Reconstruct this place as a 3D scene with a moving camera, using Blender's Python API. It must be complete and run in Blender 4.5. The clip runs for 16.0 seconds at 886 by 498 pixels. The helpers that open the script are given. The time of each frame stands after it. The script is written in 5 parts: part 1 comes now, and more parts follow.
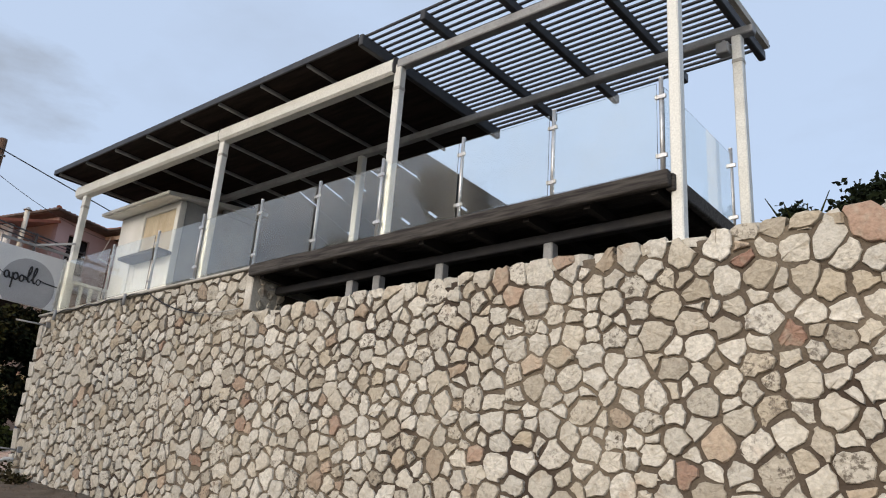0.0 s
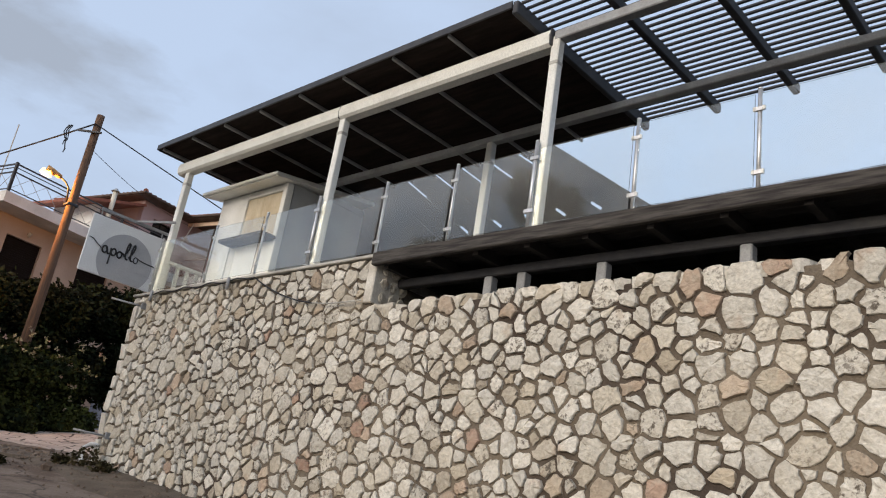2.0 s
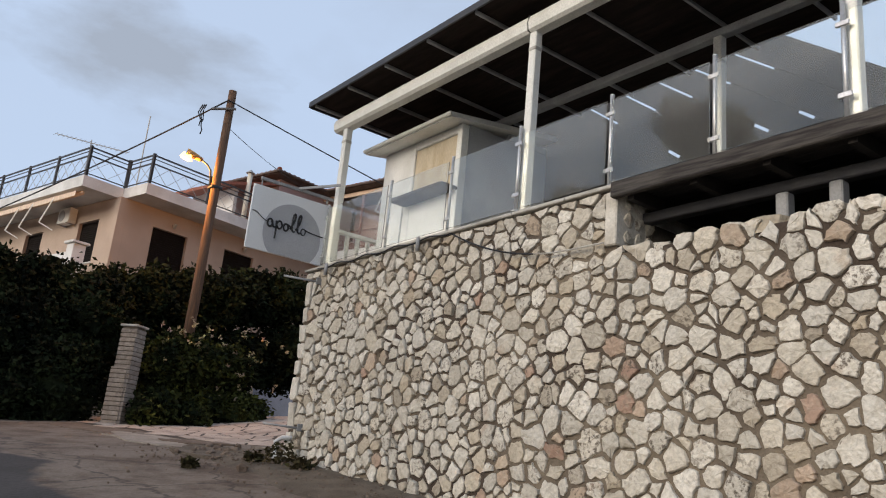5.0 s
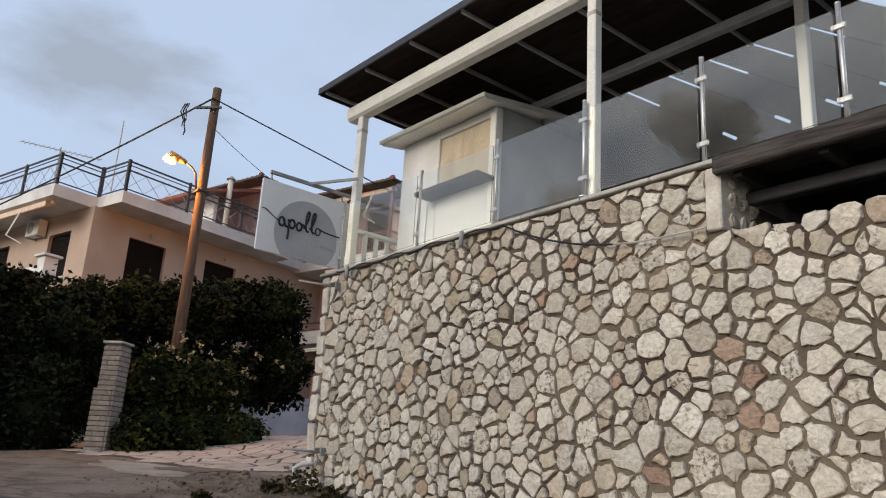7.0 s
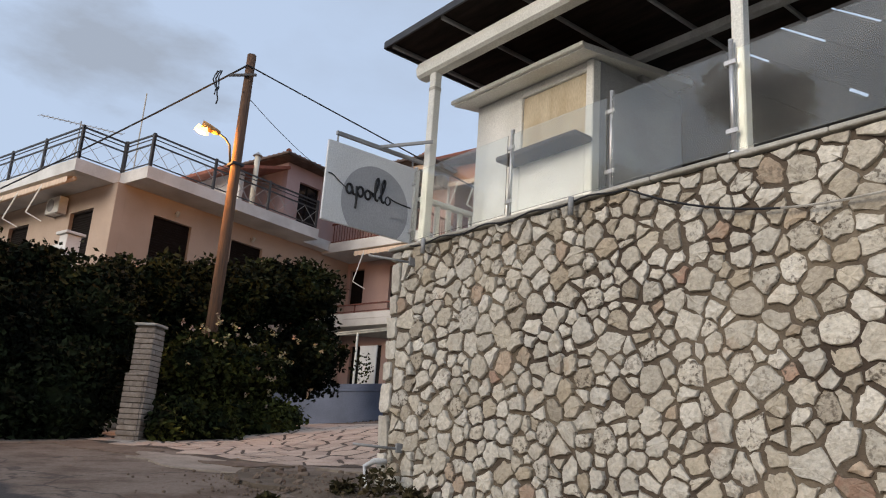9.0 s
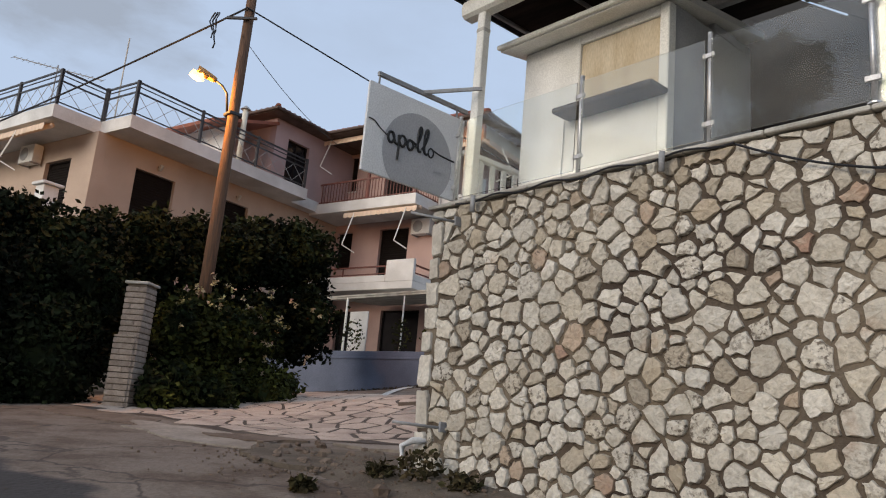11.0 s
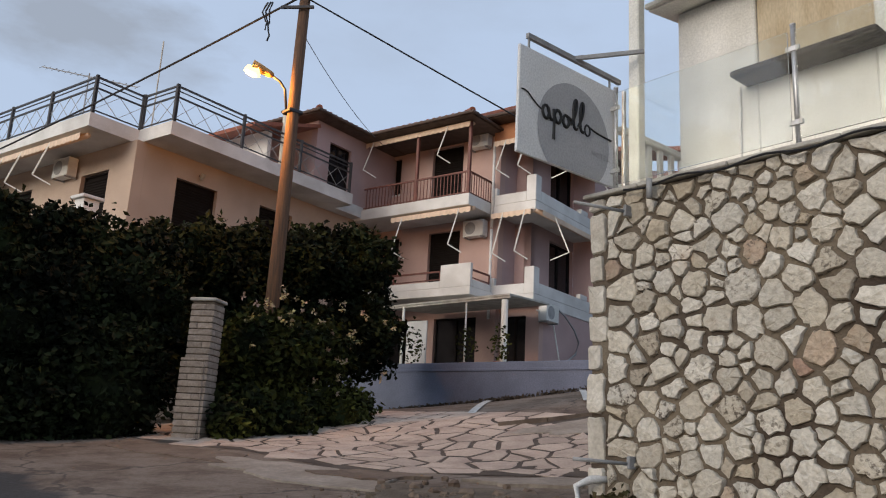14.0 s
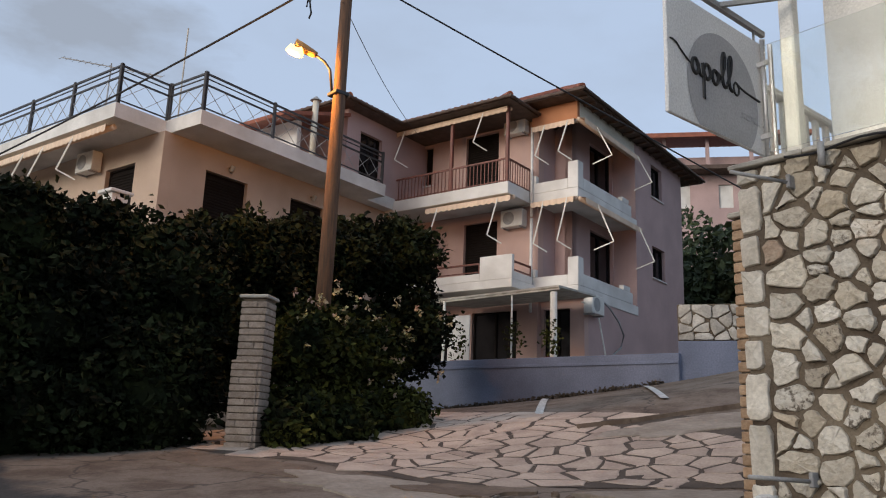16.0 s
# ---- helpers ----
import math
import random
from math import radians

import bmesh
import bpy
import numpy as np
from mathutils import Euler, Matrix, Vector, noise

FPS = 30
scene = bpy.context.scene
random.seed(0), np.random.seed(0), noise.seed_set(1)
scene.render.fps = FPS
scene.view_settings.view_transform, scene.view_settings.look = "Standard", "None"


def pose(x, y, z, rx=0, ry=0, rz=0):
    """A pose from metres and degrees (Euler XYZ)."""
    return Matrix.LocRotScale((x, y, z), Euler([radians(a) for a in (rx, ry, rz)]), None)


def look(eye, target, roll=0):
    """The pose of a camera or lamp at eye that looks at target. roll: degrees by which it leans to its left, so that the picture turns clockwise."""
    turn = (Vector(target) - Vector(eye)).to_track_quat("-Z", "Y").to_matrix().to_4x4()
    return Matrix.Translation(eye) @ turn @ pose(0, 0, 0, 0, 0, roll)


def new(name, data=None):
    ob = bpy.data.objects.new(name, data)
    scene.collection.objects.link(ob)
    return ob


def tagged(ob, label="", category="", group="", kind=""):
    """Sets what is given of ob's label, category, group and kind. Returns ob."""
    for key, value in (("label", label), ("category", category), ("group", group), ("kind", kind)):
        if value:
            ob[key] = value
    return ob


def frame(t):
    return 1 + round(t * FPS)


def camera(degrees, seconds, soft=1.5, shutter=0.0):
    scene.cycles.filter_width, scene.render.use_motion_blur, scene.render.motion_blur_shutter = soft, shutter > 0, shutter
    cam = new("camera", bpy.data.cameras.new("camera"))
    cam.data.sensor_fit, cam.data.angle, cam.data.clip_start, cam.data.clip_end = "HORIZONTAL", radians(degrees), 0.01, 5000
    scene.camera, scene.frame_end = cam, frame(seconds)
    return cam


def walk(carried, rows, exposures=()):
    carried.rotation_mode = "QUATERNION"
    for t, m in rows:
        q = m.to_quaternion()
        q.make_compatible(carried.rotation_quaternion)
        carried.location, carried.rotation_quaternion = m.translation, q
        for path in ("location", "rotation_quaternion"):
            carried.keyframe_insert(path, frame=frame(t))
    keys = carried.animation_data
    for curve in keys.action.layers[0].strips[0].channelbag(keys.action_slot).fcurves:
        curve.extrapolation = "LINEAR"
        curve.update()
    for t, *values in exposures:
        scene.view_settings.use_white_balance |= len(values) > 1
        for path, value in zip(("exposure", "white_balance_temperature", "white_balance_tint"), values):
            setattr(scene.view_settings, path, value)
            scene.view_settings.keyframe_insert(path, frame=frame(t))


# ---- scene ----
cam = camera(56.9, 16.0, soft=1.1)
METRES, EYE, TILT, LEAN, TURN = 11.4, 1.5, 0.0, 0.0, 40.6
ROWS = [
    (0.0, 0.0, 0.0, 0.0, -1.42, 19.37, -4.04),
    (0.5, -0.0126, 0.0257, 0.0049, -3.26, 21.43, -5.07),
    (1.0, -0.0364, 0.0498, 0.0069, -3.9, 20.97, -6.25),
    (1.5, -0.0585, 0.0743, 0.0068, -1.99, 20.29, -7.85),
    (2.0, -0.085, 0.1003, 0.0107, 1.47, 19.63, -8.69),
    (2.5, -0.1108, 0.1223, 0.0141, 4.94, 18.3, -7.72),
    (3.0, -0.1324, 0.1473, 0.0167, 9.17, 17.17, -6.21),
    (3.5, -0.1553, 0.1758, 0.0179, 9.94, 15.79, -5.92),
    (4.0, -0.1737, 0.1995, 0.0192, 9.53, 15.18, -5.7),
    (4.5, -0.1911, 0.2254, 0.0246, 11.24, 15.6, -5.49),
    (7.0, -0.3056, 0.3407, 0.0405, 9.25, 16.54, -3.39),
    (7.5, -0.3296, 0.363, 0.0422, 10.04, 15.85, -3.1),
    (8.0, -0.3544, 0.3857, 0.0456, 9.88, 15.33, -3.18),
    (8.5, -0.3779, 0.41, 0.0495, 10.06, 15.69, -3.62),
    (11.0, -0.4889, 0.499, 0.0602, 7.08, 13.39, -4.9),
    (11.5, -0.5122, 0.5179, 0.0649, 7.08, 13.77, -4.86),
    (12.0, -0.5352, 0.5313, 0.0683, 7.07, 13.98, -4.81),
    (12.5, -0.5543, 0.5487, 0.068, 6.93, 13.84, -4.32),
    (13.0, -0.5758, 0.5684, 0.0724, 7.53, 13.37, -3.7),
    (13.5, -0.6005, 0.5884, 0.0764, 8.13, 13.23, -3.33),
    (14.0, -0.6217, 0.6068, 0.0772, 8.44, 13.66, -2.95),
    (14.5, -0.6436, 0.629, 0.08, 9.52, 13.51, -2.56),
    (15.0, -0.6668, 0.6473, 0.0836, 7.69, 12.29, -2.57),
    (15.5, -0.6869, 0.6693, 0.0849, 7.45, 12.83, -2.24),
    (16.0, -0.7128, 0.6835, 0.0879, 9.23, 13.24, -2.06),
]
walk(cam, [(t, pose(0, 0, EYE, TILT, LEAN, TURN) @ pose(METRES * x, METRES * y, METRES * z, 90 + pitch, roll, yaw)) for t, x, y, z, yaw, pitch, roll in ROWS], exposures=[(0.0, 0.14), (4.0, 0.12), (8.5, 0.07), (13.0, 0.0), (16.0, -0.04)])

# ---- light ----
world = bpy.data.worlds.new("dusk_sky")
scene.world = world
world.use_nodes = True
wn = world.node_tree
for n in list(wn.nodes):
    wn.nodes.remove(n)


def wnode(kind, **kw):
    n = wn.nodes.new(kind)
    for k, v in kw.items():
        n.inputs[k].default_value = v
    return n


sky = wn.nodes.new("ShaderNodeTexSky")
sky.sky_type, sky.sun_disc = "NISHITA", False
sky.sun_elevation, sky.sun_rotation = radians(15), radians(180)
sky.air_density, sky.dust_density, sky.ozone_density = 1.0, 2.0, 2.0
wcoord = wn.nodes.new("ShaderNodeTexCoord")
wmap = wn.nodes.new("ShaderNodeMapping")
wmap.inputs["Scale"].default_value = (1.0, 1.0, 2.6)
wnoise = wnode("ShaderNodeTexNoise", Scale=2.3, Detail=7.0, Roughness=0.55)
wramp = wn.nodes.new("ShaderNodeMapRange")
wramp.inputs["From Min"].default_value, wramp.inputs["From Max"].default_value = 0.51, 0.68
wramp.inputs["To Max"].default_value = 0.22
wmix = wn.nodes.new("ShaderNodeMix")
wmix.data_type = "RGBA"
wmix.inputs["B"].default_value = (2.9, 3.15, 3.6, 1)
veil = wn.nodes.new("ShaderNodeMix")
veil.data_type = "RGBA"
veil.inputs["Factor"].default_value = 0.72
veil.inputs["B"].default_value = (6.1, 7.35, 9.5, 1)
wback = wnode("ShaderNodeBackground", Strength=0.105)
wout = wn.nodes.new("ShaderNodeOutputWorld")
wn.links.new(wcoord.outputs["Generated"], wmap.inputs["Vector"])
wn.links.new(wmap.outputs["Vector"], wnoise.inputs["Vector"])
wn.links.new(wnoise.outputs["Fac"], wramp.inputs["Value"])
cloud_at = wn.nodes.new("ShaderNodeVectorMath")
cloud_at.operation = "SUBTRACT"
cloud_at.inputs[1].default_value = Vector((-0.877, 0.222, 0.424))
wn.links.new(wcoord.outputs["Generated"], cloud_at.inputs[0])
cloud_map = wn.nodes.new("ShaderNodeMapping")
cloud_map.inputs["Rotation"].default_value = (0.0, 0.0, radians(14))
cloud_map.inputs["Scale"].default_value = (7.2, 9.5, 21.0)
wn.links.new(cloud_at.outputs[0], cloud_map.inputs["Vector"])
cloud_len = wn.nodes.new("ShaderNodeVectorMath")
cloud_len.operation = "LENGTH"
wn.links.new(cloud_map.outputs["Vector"], cloud_len.inputs[0])
cloud_noise = wnode("ShaderNodeTexNoise", Scale=7.0, Detail=8.0, Roughness=0.6)
wn.links.new(wmap.outputs["Vector"], cloud_noise.inputs["Vector"])
cloud_sum = wn.nodes.new("ShaderNodeMath")
cloud_sum.operation = "MULTIPLY_ADD"
cloud_sum.inputs[1].default_value = -2.6
wn.links.new(cloud_noise.outputs["Fac"], cloud_sum.inputs[0])
wn.links.new(cloud_len.outputs["Value"], cloud_sum.inputs[2])
cloud_fac = wn.nodes.new("ShaderNodeMapRange")
cloud_fac.inputs["From Min"].default_value, cloud_fac.inputs["From Max"].default_value = -0.9, 0.1
cloud_fac.inputs["To Min"].default_value, cloud_fac.inputs["To Max"].default_value = 0.66, 0.0
wn.links.new(cloud_sum.outputs[0], cloud_fac.inputs["Value"])
cloud_all = wn.nodes.new("ShaderNodeMath")
cloud_all.operation = "MAXIMUM"
wn.links.new(cloud_fac.outputs["Result"], cloud_all.inputs[0])
wn.links.new(wramp.outputs["Result"], cloud_all.inputs[1])
wn.links.new(cloud_all.outputs[0], wmix.inputs["Factor"])
wn.links.new(sky.outputs["Color"], veil.inputs["A"])
wn.links.new(veil.outputs["Result"], wmix.inputs["A"])
wn.links.new(wmix.outputs["Result"], wback.inputs["Color"])
wn.links.new(wback.outputs["Background"], wout.inputs["Surface"])

sun = new("sun", bpy.data.lights.new("sun", "SUN"))
sun.data.energy, sun.data.angle, sun.data.color = 2.4, radians(34), (1.0, 0.88, 0.75)
sun.matrix_world = look((-5.4, -20, 5.7), (-6, 0, 0))

# street lamp bulb
bulb = new("street_lamp_light", bpy.data.lights.new("street_lamp_light", "POINT"))
bulb.data.energy, bulb.data.color, bulb.data.shadow_soft_size = 480, (1.0, 0.42, 0.08), 0.12
bulb.location = (-22.86, 6.72, 8.70)


# ---- materials ----
def mat(name, c1, c2=None, rough=0.8, metal=0.0, scale=6.0, bump=0.15, fine=60.0, vary=0.0, coat=0.0, mix_lo=0.35, mix_hi=0.65, stretch=(1, 1, 1), island=False, spec=0.4):
    m = bpy.data.materials.new(name)
    m.use_nodes = True
    nt = m.node_tree
    p = nt.nodes["Principled BSDF"]
    p.inputs["Roughness"].default_value, p.inputs["Metallic"].default_value = rough, metal
    p.inputs["Coat Weight"].default_value = coat
    p.inputs["Specular IOR Level"].default_value = spec
    c2 = c2 or tuple(x * 0.8 for x in c1)
    co = nt.nodes.new("ShaderNodeTexCoord")
    mp = nt.nodes.new("ShaderNodeMapping")
    mp.inputs["Scale"].default_value = stretch
    nt.links.new(co.outputs["Object"], mp.inputs["Vector"])
    big = nt.nodes.new("ShaderNodeTexNoise")
    big.inputs["Scale"].default_value, big.inputs["Detail"].default_value = scale, 5
    small = nt.nodes.new("ShaderNodeTexNoise")
    small.inputs["Scale"].default_value, small.inputs["Detail"].default_value = fine, 4
    for n in (big, small):
        nt.links.new(mp.outputs["Vector"], n.inputs["Vector"])
    mr = nt.nodes.new("ShaderNodeMapRange")
    mr.inputs["From Min"].default_value, mr.inputs["From Max"].default_value = mix_lo, mix_hi
    nt.links.new(big.outputs["Fac"], mr.inputs["Value"])
    mx = nt.nodes.new("ShaderNodeMix")
    mx.data_type = "RGBA"
    mx.inputs["A"].default_value, mx.inputs["B"].default_value = (*c1, 1), (*c2, 1)
    nt.links.new(mr.outputs["Result"], mx.inputs["Factor"])
    hs = nt.nodes.new("ShaderNodeHueSaturation")
    nt.links.new(mx.outputs["Result"], hs.inputs["Color"])
    ms = nt.nodes.new("ShaderNodeMapRange")
    ms.inputs["From Min"].default_value, ms.inputs["From Max"].default_value = 0.3, 0.7
    ms.inputs["To Min"].default_value, ms.inputs["To Max"].default_value = 0.86, 1.12
    nt.links.new(small.outputs["Fac"], ms.inputs["Value"])
    last = ms.outputs["Result"]
    if vary:
        if island:
            rnd = nt.nodes.new("ShaderNodeNewGeometry").outputs["Random Per Island"]
        else:
            rnd = nt.nodes.new("ShaderNodeObjectInfo").outputs["Random"]
        mv = nt.nodes.new("ShaderNodeMapRange")
        mv.inputs["To Min"].default_value, mv.inputs["To Max"].default_value = 1 - vary, 1 + vary * 0.6
        nt.links.new(rnd, mv.inputs["Value"])
        mm = nt.nodes.new("ShaderNodeMath")
        mm.operation = "MULTIPLY"
        nt.links.new(last, mm.inputs[0])
        nt.links.new(mv.outputs["Result"], mm.inputs[1])
        last = mm.outputs[0]
    nt.links.new(last, hs.inputs["Value"])
    nt.links.new(hs.outputs["Color"], p.inputs["Base Color"])
    if bump:
        bp = nt.nodes.new("ShaderNodeBump")
        bp.inputs["Strength"].default_value, bp.inputs["Distance"].default_value = bump, 0.02
        nt.links.new(small.outputs["Fac"], bp.inputs["Height"])
        nt.links.new(bp.outputs["Normal"], p.inputs["Normal"])
    return m


def stone_mat(name, island):
    """Limestone rubble: mostly cream, some grey, some rust-red stones."""
    m = mat(name, (0.56, 0.50, 0.405), (0.40, 0.35, 0.27), rough=0.92, scale=11, bump=0.9, fine=30, vary=0.16, island=island, mix_lo=0.5, mix_hi=0.85)
    nt = m.node_tree
    mx = [n for n in nt.nodes if n.type == "MIX"][0]
    src = nt.nodes.new("ShaderNodeNewGeometry").outputs["Random Per Island"] if island else nt.nodes.new("ShaderNodeObjectInfo").outputs["Random"]
    mu = nt.nodes.new("ShaderNodeMath")
    mu.operation = "MULTIPLY"
    mu.inputs[1].default_value = 37.0
    fr = nt.nodes.new("ShaderNodeMath")
    fr.operation = "FRACT"
    nt.links.new(src, mu.inputs[0])
    nt.links.new(mu.outputs[0], fr.inputs[0])
    ra = nt.nodes.new("ShaderNodeValToRGB")
    ra.color_ramp.interpolation = "LINEAR"
    el = ra.color_ramp.elements
    el[0].position, el[0].color = 0.0, (0.41, 0.355, 0.275, 1)
    el[1].position, el[1].color = 1.0, (0.33, 0.20, 0.145, 1)
    for pos, c in ((0.14, (0.56, 0.515, 0.43, 1)), (0.5, (0.65, 0.61, 0.53, 1)), (0.82, (0.55, 0.495, 0.40, 1)), (0.93, (0.45, 0.38, 0.28, 1)), (0.975, (0.45, 0.345, 0.255, 1))):
        e = el.new(pos)
        e.color = c
    nt.links.new(fr.outputs[0], ra.inputs["Fac"])
    nt.links.new(ra.outputs["Color"], mx.inputs["A"])
    # weathering pits
    hs = [n for n in nt.nodes if n.type == "HUE_SAT"][0]
    pc = nt.nodes.new("ShaderNodeTexCoord")
    pn = nt.nodes.new("ShaderNodeTexNoise")
    pn.inputs["Scale"].default_value, pn.inputs["Detail"].default_value, pn.inputs["Roughness"].default_value = 24.0, 6, 0.65
    nt.links.new(pc.outputs["Object"], pn.inputs["Vector"])
    pm = nt.nodes.new("ShaderNodeMapRange")
    pm.inputs["From Min"].default_value, pm.inputs["From Max"].default_value, pm.inputs["To Max"].default_value = 0.51, 0.62, 1.0
    nt.links.new(pn.outputs["Fac"], pm.inputs["Value"])
    px = nt.nodes.new("ShaderNodeMix")
    px.data_type = "RGBA"
    px.inputs["B"].default_value = (0.13, 0.105, 0.08, 1)
    # a few stones are deeply pitted, most only lightly
    mu2 = nt.nodes.new("ShaderNodeMath")
    mu2.operation = "MULTIPLY"
    mu2.inputs[1].default_value = 91.0
    fr2 = nt.nodes.new("ShaderNodeMath")
    fr2.operation = "FRACT"
    nt.links.new(src, mu2.inputs[0])
    nt.links.new(mu2.outputs[0], fr2.inputs[0])
    much = nt.nodes.new("ShaderNodeMapRange")
    much.inputs["From Min"].default_value, much.inputs["From Max"].default_value = 0.72, 0.95
    much.inputs["To Min"].default_value, much.inputs["To Max"].default_value = 0.22, 0.95
    nt.links.new(fr2.outputs[0], much.inputs["Value"])
    pmul = nt.nodes.new("ShaderNodeMath")
    pmul.operation = "MULTIPLY"
    nt.links.new(pm.outputs["Result"], pmul.inputs[0])
    nt.links.new(much.outputs["Result"], pmul.inputs[1])
    nt.links.new(pmul.outputs[0], px.inputs["Factor"])
    nt.links.new(mx.outputs["Result"], px.inputs["A"])
    rn = nt.nodes.new("ShaderNodeTexNoise")
    rn.inputs["Scale"].default_value, rn.inputs["Detail"].default_value = 2.4, 8
    nt.links.new(pc.outputs["Object"], rn.inputs["Vector"])
    rm = nt.nodes.new("ShaderNodeMapRange")
    rm.inputs["From Min"].default_value, rm.inputs["From Max"].default_value, rm.inputs["To Max"].default_value = 0.64, 0.74, 0.5
    nt.links.new(rn.outputs["Fac"], rm.inputs["Value"])
    rx = nt.nodes.new("ShaderNodeMix")
    rx.data_type = "RGBA"
    rx.inputs["B"].default_value = (0.40, 0.25, 0.15, 1)
    nt.links.new(rm.outputs["Result"], rx.inputs["Factor"])
    nt.links.new(px.outputs["Result"], rx.inputs["A"])
    nt.links.new(rx.outputs["Result"], hs.inputs["Color"])
    return m


def glass_mat(name, tint=(0.93, 0.97, 0.96), rough=0.02):
    m = bpy.data.materials.new(name)
    m.use_nodes = True
    p = m.node_tree.nodes["Principled BSDF"]
    p.inputs["Base Color"].default_value = (*tint, 1)
    p.inputs["Transmission Weight"].default_value = 1.0
    p.inputs["Roughness"].default_value = rough
    p.inputs["IOR"].default_value = 1.5
    return m


def dust_sheen_glass(name):
    """Clear glass under a thin uneven film of dust; the film also imitates sky reflection."""
    m = glass_mat(name)
    nt = m.node_tree
    p = nt.nodes["Principled BSDF"]
    out = [n for n in nt.nodes if n.type == "OUTPUT_MATERIAL"][0]
    co = nt.nodes.new("ShaderNodeTexCoord")
    ns = nt.nodes.new("ShaderNodeTexNoise")
    ns.inputs["Scale"].default_value, ns.inputs["Detail"].default_value = 1.6, 6
    nt.links.new(co.outputs["Object"], ns.inputs["Vector"])
    mr = nt.nodes.new("ShaderNodeMapRange")
    mr.inputs["From Min"].default_value, mr.inputs["From Max"].default_value = 0.3, 0.7
    # Film strength covers the dust plus a painted pale sky sheen.
    mr.inputs["To Min"].default_value, mr.inputs["To Max"].default_value = 0.02, 0.08
    nt.links.new(ns.outputs["Fac"], mr.inputs["Value"])
    df = nt.nodes.new("ShaderNodeBsdfDiffuse")
    df.inputs["Color"].default_value = (0.62, 0.60, 0.55, 1)
    mix = nt.nodes.new("ShaderNodeMixShader")
    nt.links.new(mr.outputs["Result"], mix.inputs["Fac"])
    nt.links.new(p.outputs["BSDF"], mix.inputs[1])
    nt.links.new(df.outputs["BSDF"], mix.inputs[2])
    nt.links.new(mix.outputs["Shader"], out.inputs["Surface"])
    return m


def glow_mat(name, c, strength):
    m = bpy.data.materials.new(name)
    m.use_nodes = True
    p = m.node_tree.nodes["Principled BSDF"]
    p.inputs["Base Color"].default_value = (*c, 1)
    p.inputs["Emission Color"].default_value, p.inputs["Emission Strength"].default_value = (*c, 1), strength
    return m


STONE, STONES = stone_mat("rubble_stone", False), stone_mat("rubble_stones_joined", True)
MORTAR = mat("mortar", (0.19, 0.155, 0.113), (0.06, 0.044, 0.033), rough=0.95, scale=1.2, bump=0.6, fine=45)
COPING = mat("coping_concrete", (0.50, 0.48, 0.43), (0.33, 0.31, 0.27), rough=0.85, scale=4, bump=0.3)
QUOIN = mat("dressed_stone", (0.66, 0.62, 0.54), (0.50, 0.455, 0.38), rough=0.9, scale=5, bump=0.4, fine=35, vary=0.15)
WHITE = mat("white_painted_steel", (0.74, 0.73, 0.67), (0.60, 0.59, 0.53), rough=0.45, scale=3, bump=0.05, mix_lo=0.5, mix_hi=0.8)
DARKSTEEL = mat("dark_steel", (0.028, 0.028, 0.032), (0.045, 0.043, 0.043), rough=0.5, scale=6, bump=0.1)
GREYSTEEL = mat("grey_painted_steel", (0.34, 0.345, 0.345), (0.25, 0.25, 0.25), rough=0.5, scale=4, bump=0.08)
SCREEN = mat("dark_screen_cloth", (0.026, 0.027, 0.028), (0.018, 0.018, 0.019), rough=0.7, scale=3, bump=0.1)
SHEET = mat("dark_roof_sheet", (0.034, 0.024, 0.02), (0.018, 0.013, 0.011), spec=0.08, rough=0.85, scale=2, bump=0.2, stretch=(1, 6, 1))
INOX = mat("brushed_stainless", (0.62, 0.62, 0.62), (0.5, 0.5, 0.5), rough=0.45, metal=0.7, scale=8, bump=0.03)
TIMBER = mat("weathered_timber", (0.022, 0.017, 0.015), (0.085, 0.075, 0.064), rough=0.8, scale=3, bump=0.5, fine=40, stretch=(1, 14, 14))
# Near-black boards; on the rear panel it stands for the shade below the deck.
DARKWOOD = mat("dark_underdeck", (0.028, 0.023, 0.02), (0.016, 0.013, 0.011), rough=0.8, scale=4, bump=0.3)
KIOSK = mat("white_render", (0.78, 0.77, 0.73), (0.66, 0.65, 0.60), rough=0.7, scale=2.2, bump=0.1)
# White render again, with the side's shade put into the colour as grey.
KIOSKSHADE = mat("white_render_shaded", (0.42, 0.42, 0.405), (0.33, 0.33, 0.32), rough=0.7, scale=2, bump=0.1)
PLY = mat("plywood_shutter", (0.60, 0.52, 0.38), (0.47, 0.38, 0.25), rough=0.7, scale=5, bump=0.1, stretch=(1, 1, 0.3))
GLASS = dust_sheen_glass("clear_glass")
DARKGLASS = mat("dark_window_glass", (0.012, 0.012, 0.014), (0.02, 0.02, 0.022), rough=0.08, scale=2, bump=0.0)
SIGN = mat("sign_white", (0.78, 0.78, 0.77), (0.71, 0.71, 0.70), rough=0.5, scale=2, bump=0.02)
SIGNGREY = mat("sign_grey", (0.41, 0.41, 0.42), (0.37, 0.37, 0.38), rough=0.5, scale=2, bump=0.02)
INK = mat("sign_black", (0.012, 0.012, 0.013), rough=0.5, bump=0.0)
PINK = mat("pink_render", (0.50, 0.355, 0.315), (0.415, 0.29, 0.26), rough=0.85, scale=0.8, bump=0.15, fine=80)
LILAC = mat("pale_pink_render", (0.45, 0.325, 0.315), (0.37, 0.27, 0.262), rough=0.85, scale=0.8, bump=0.15, fine=80)
PEACH = mat("peach_render", (0.45, 0.352, 0.282), (0.375, 0.29, 0.23), rough=0.85, scale=0.8, bump=0.15, fine=80)
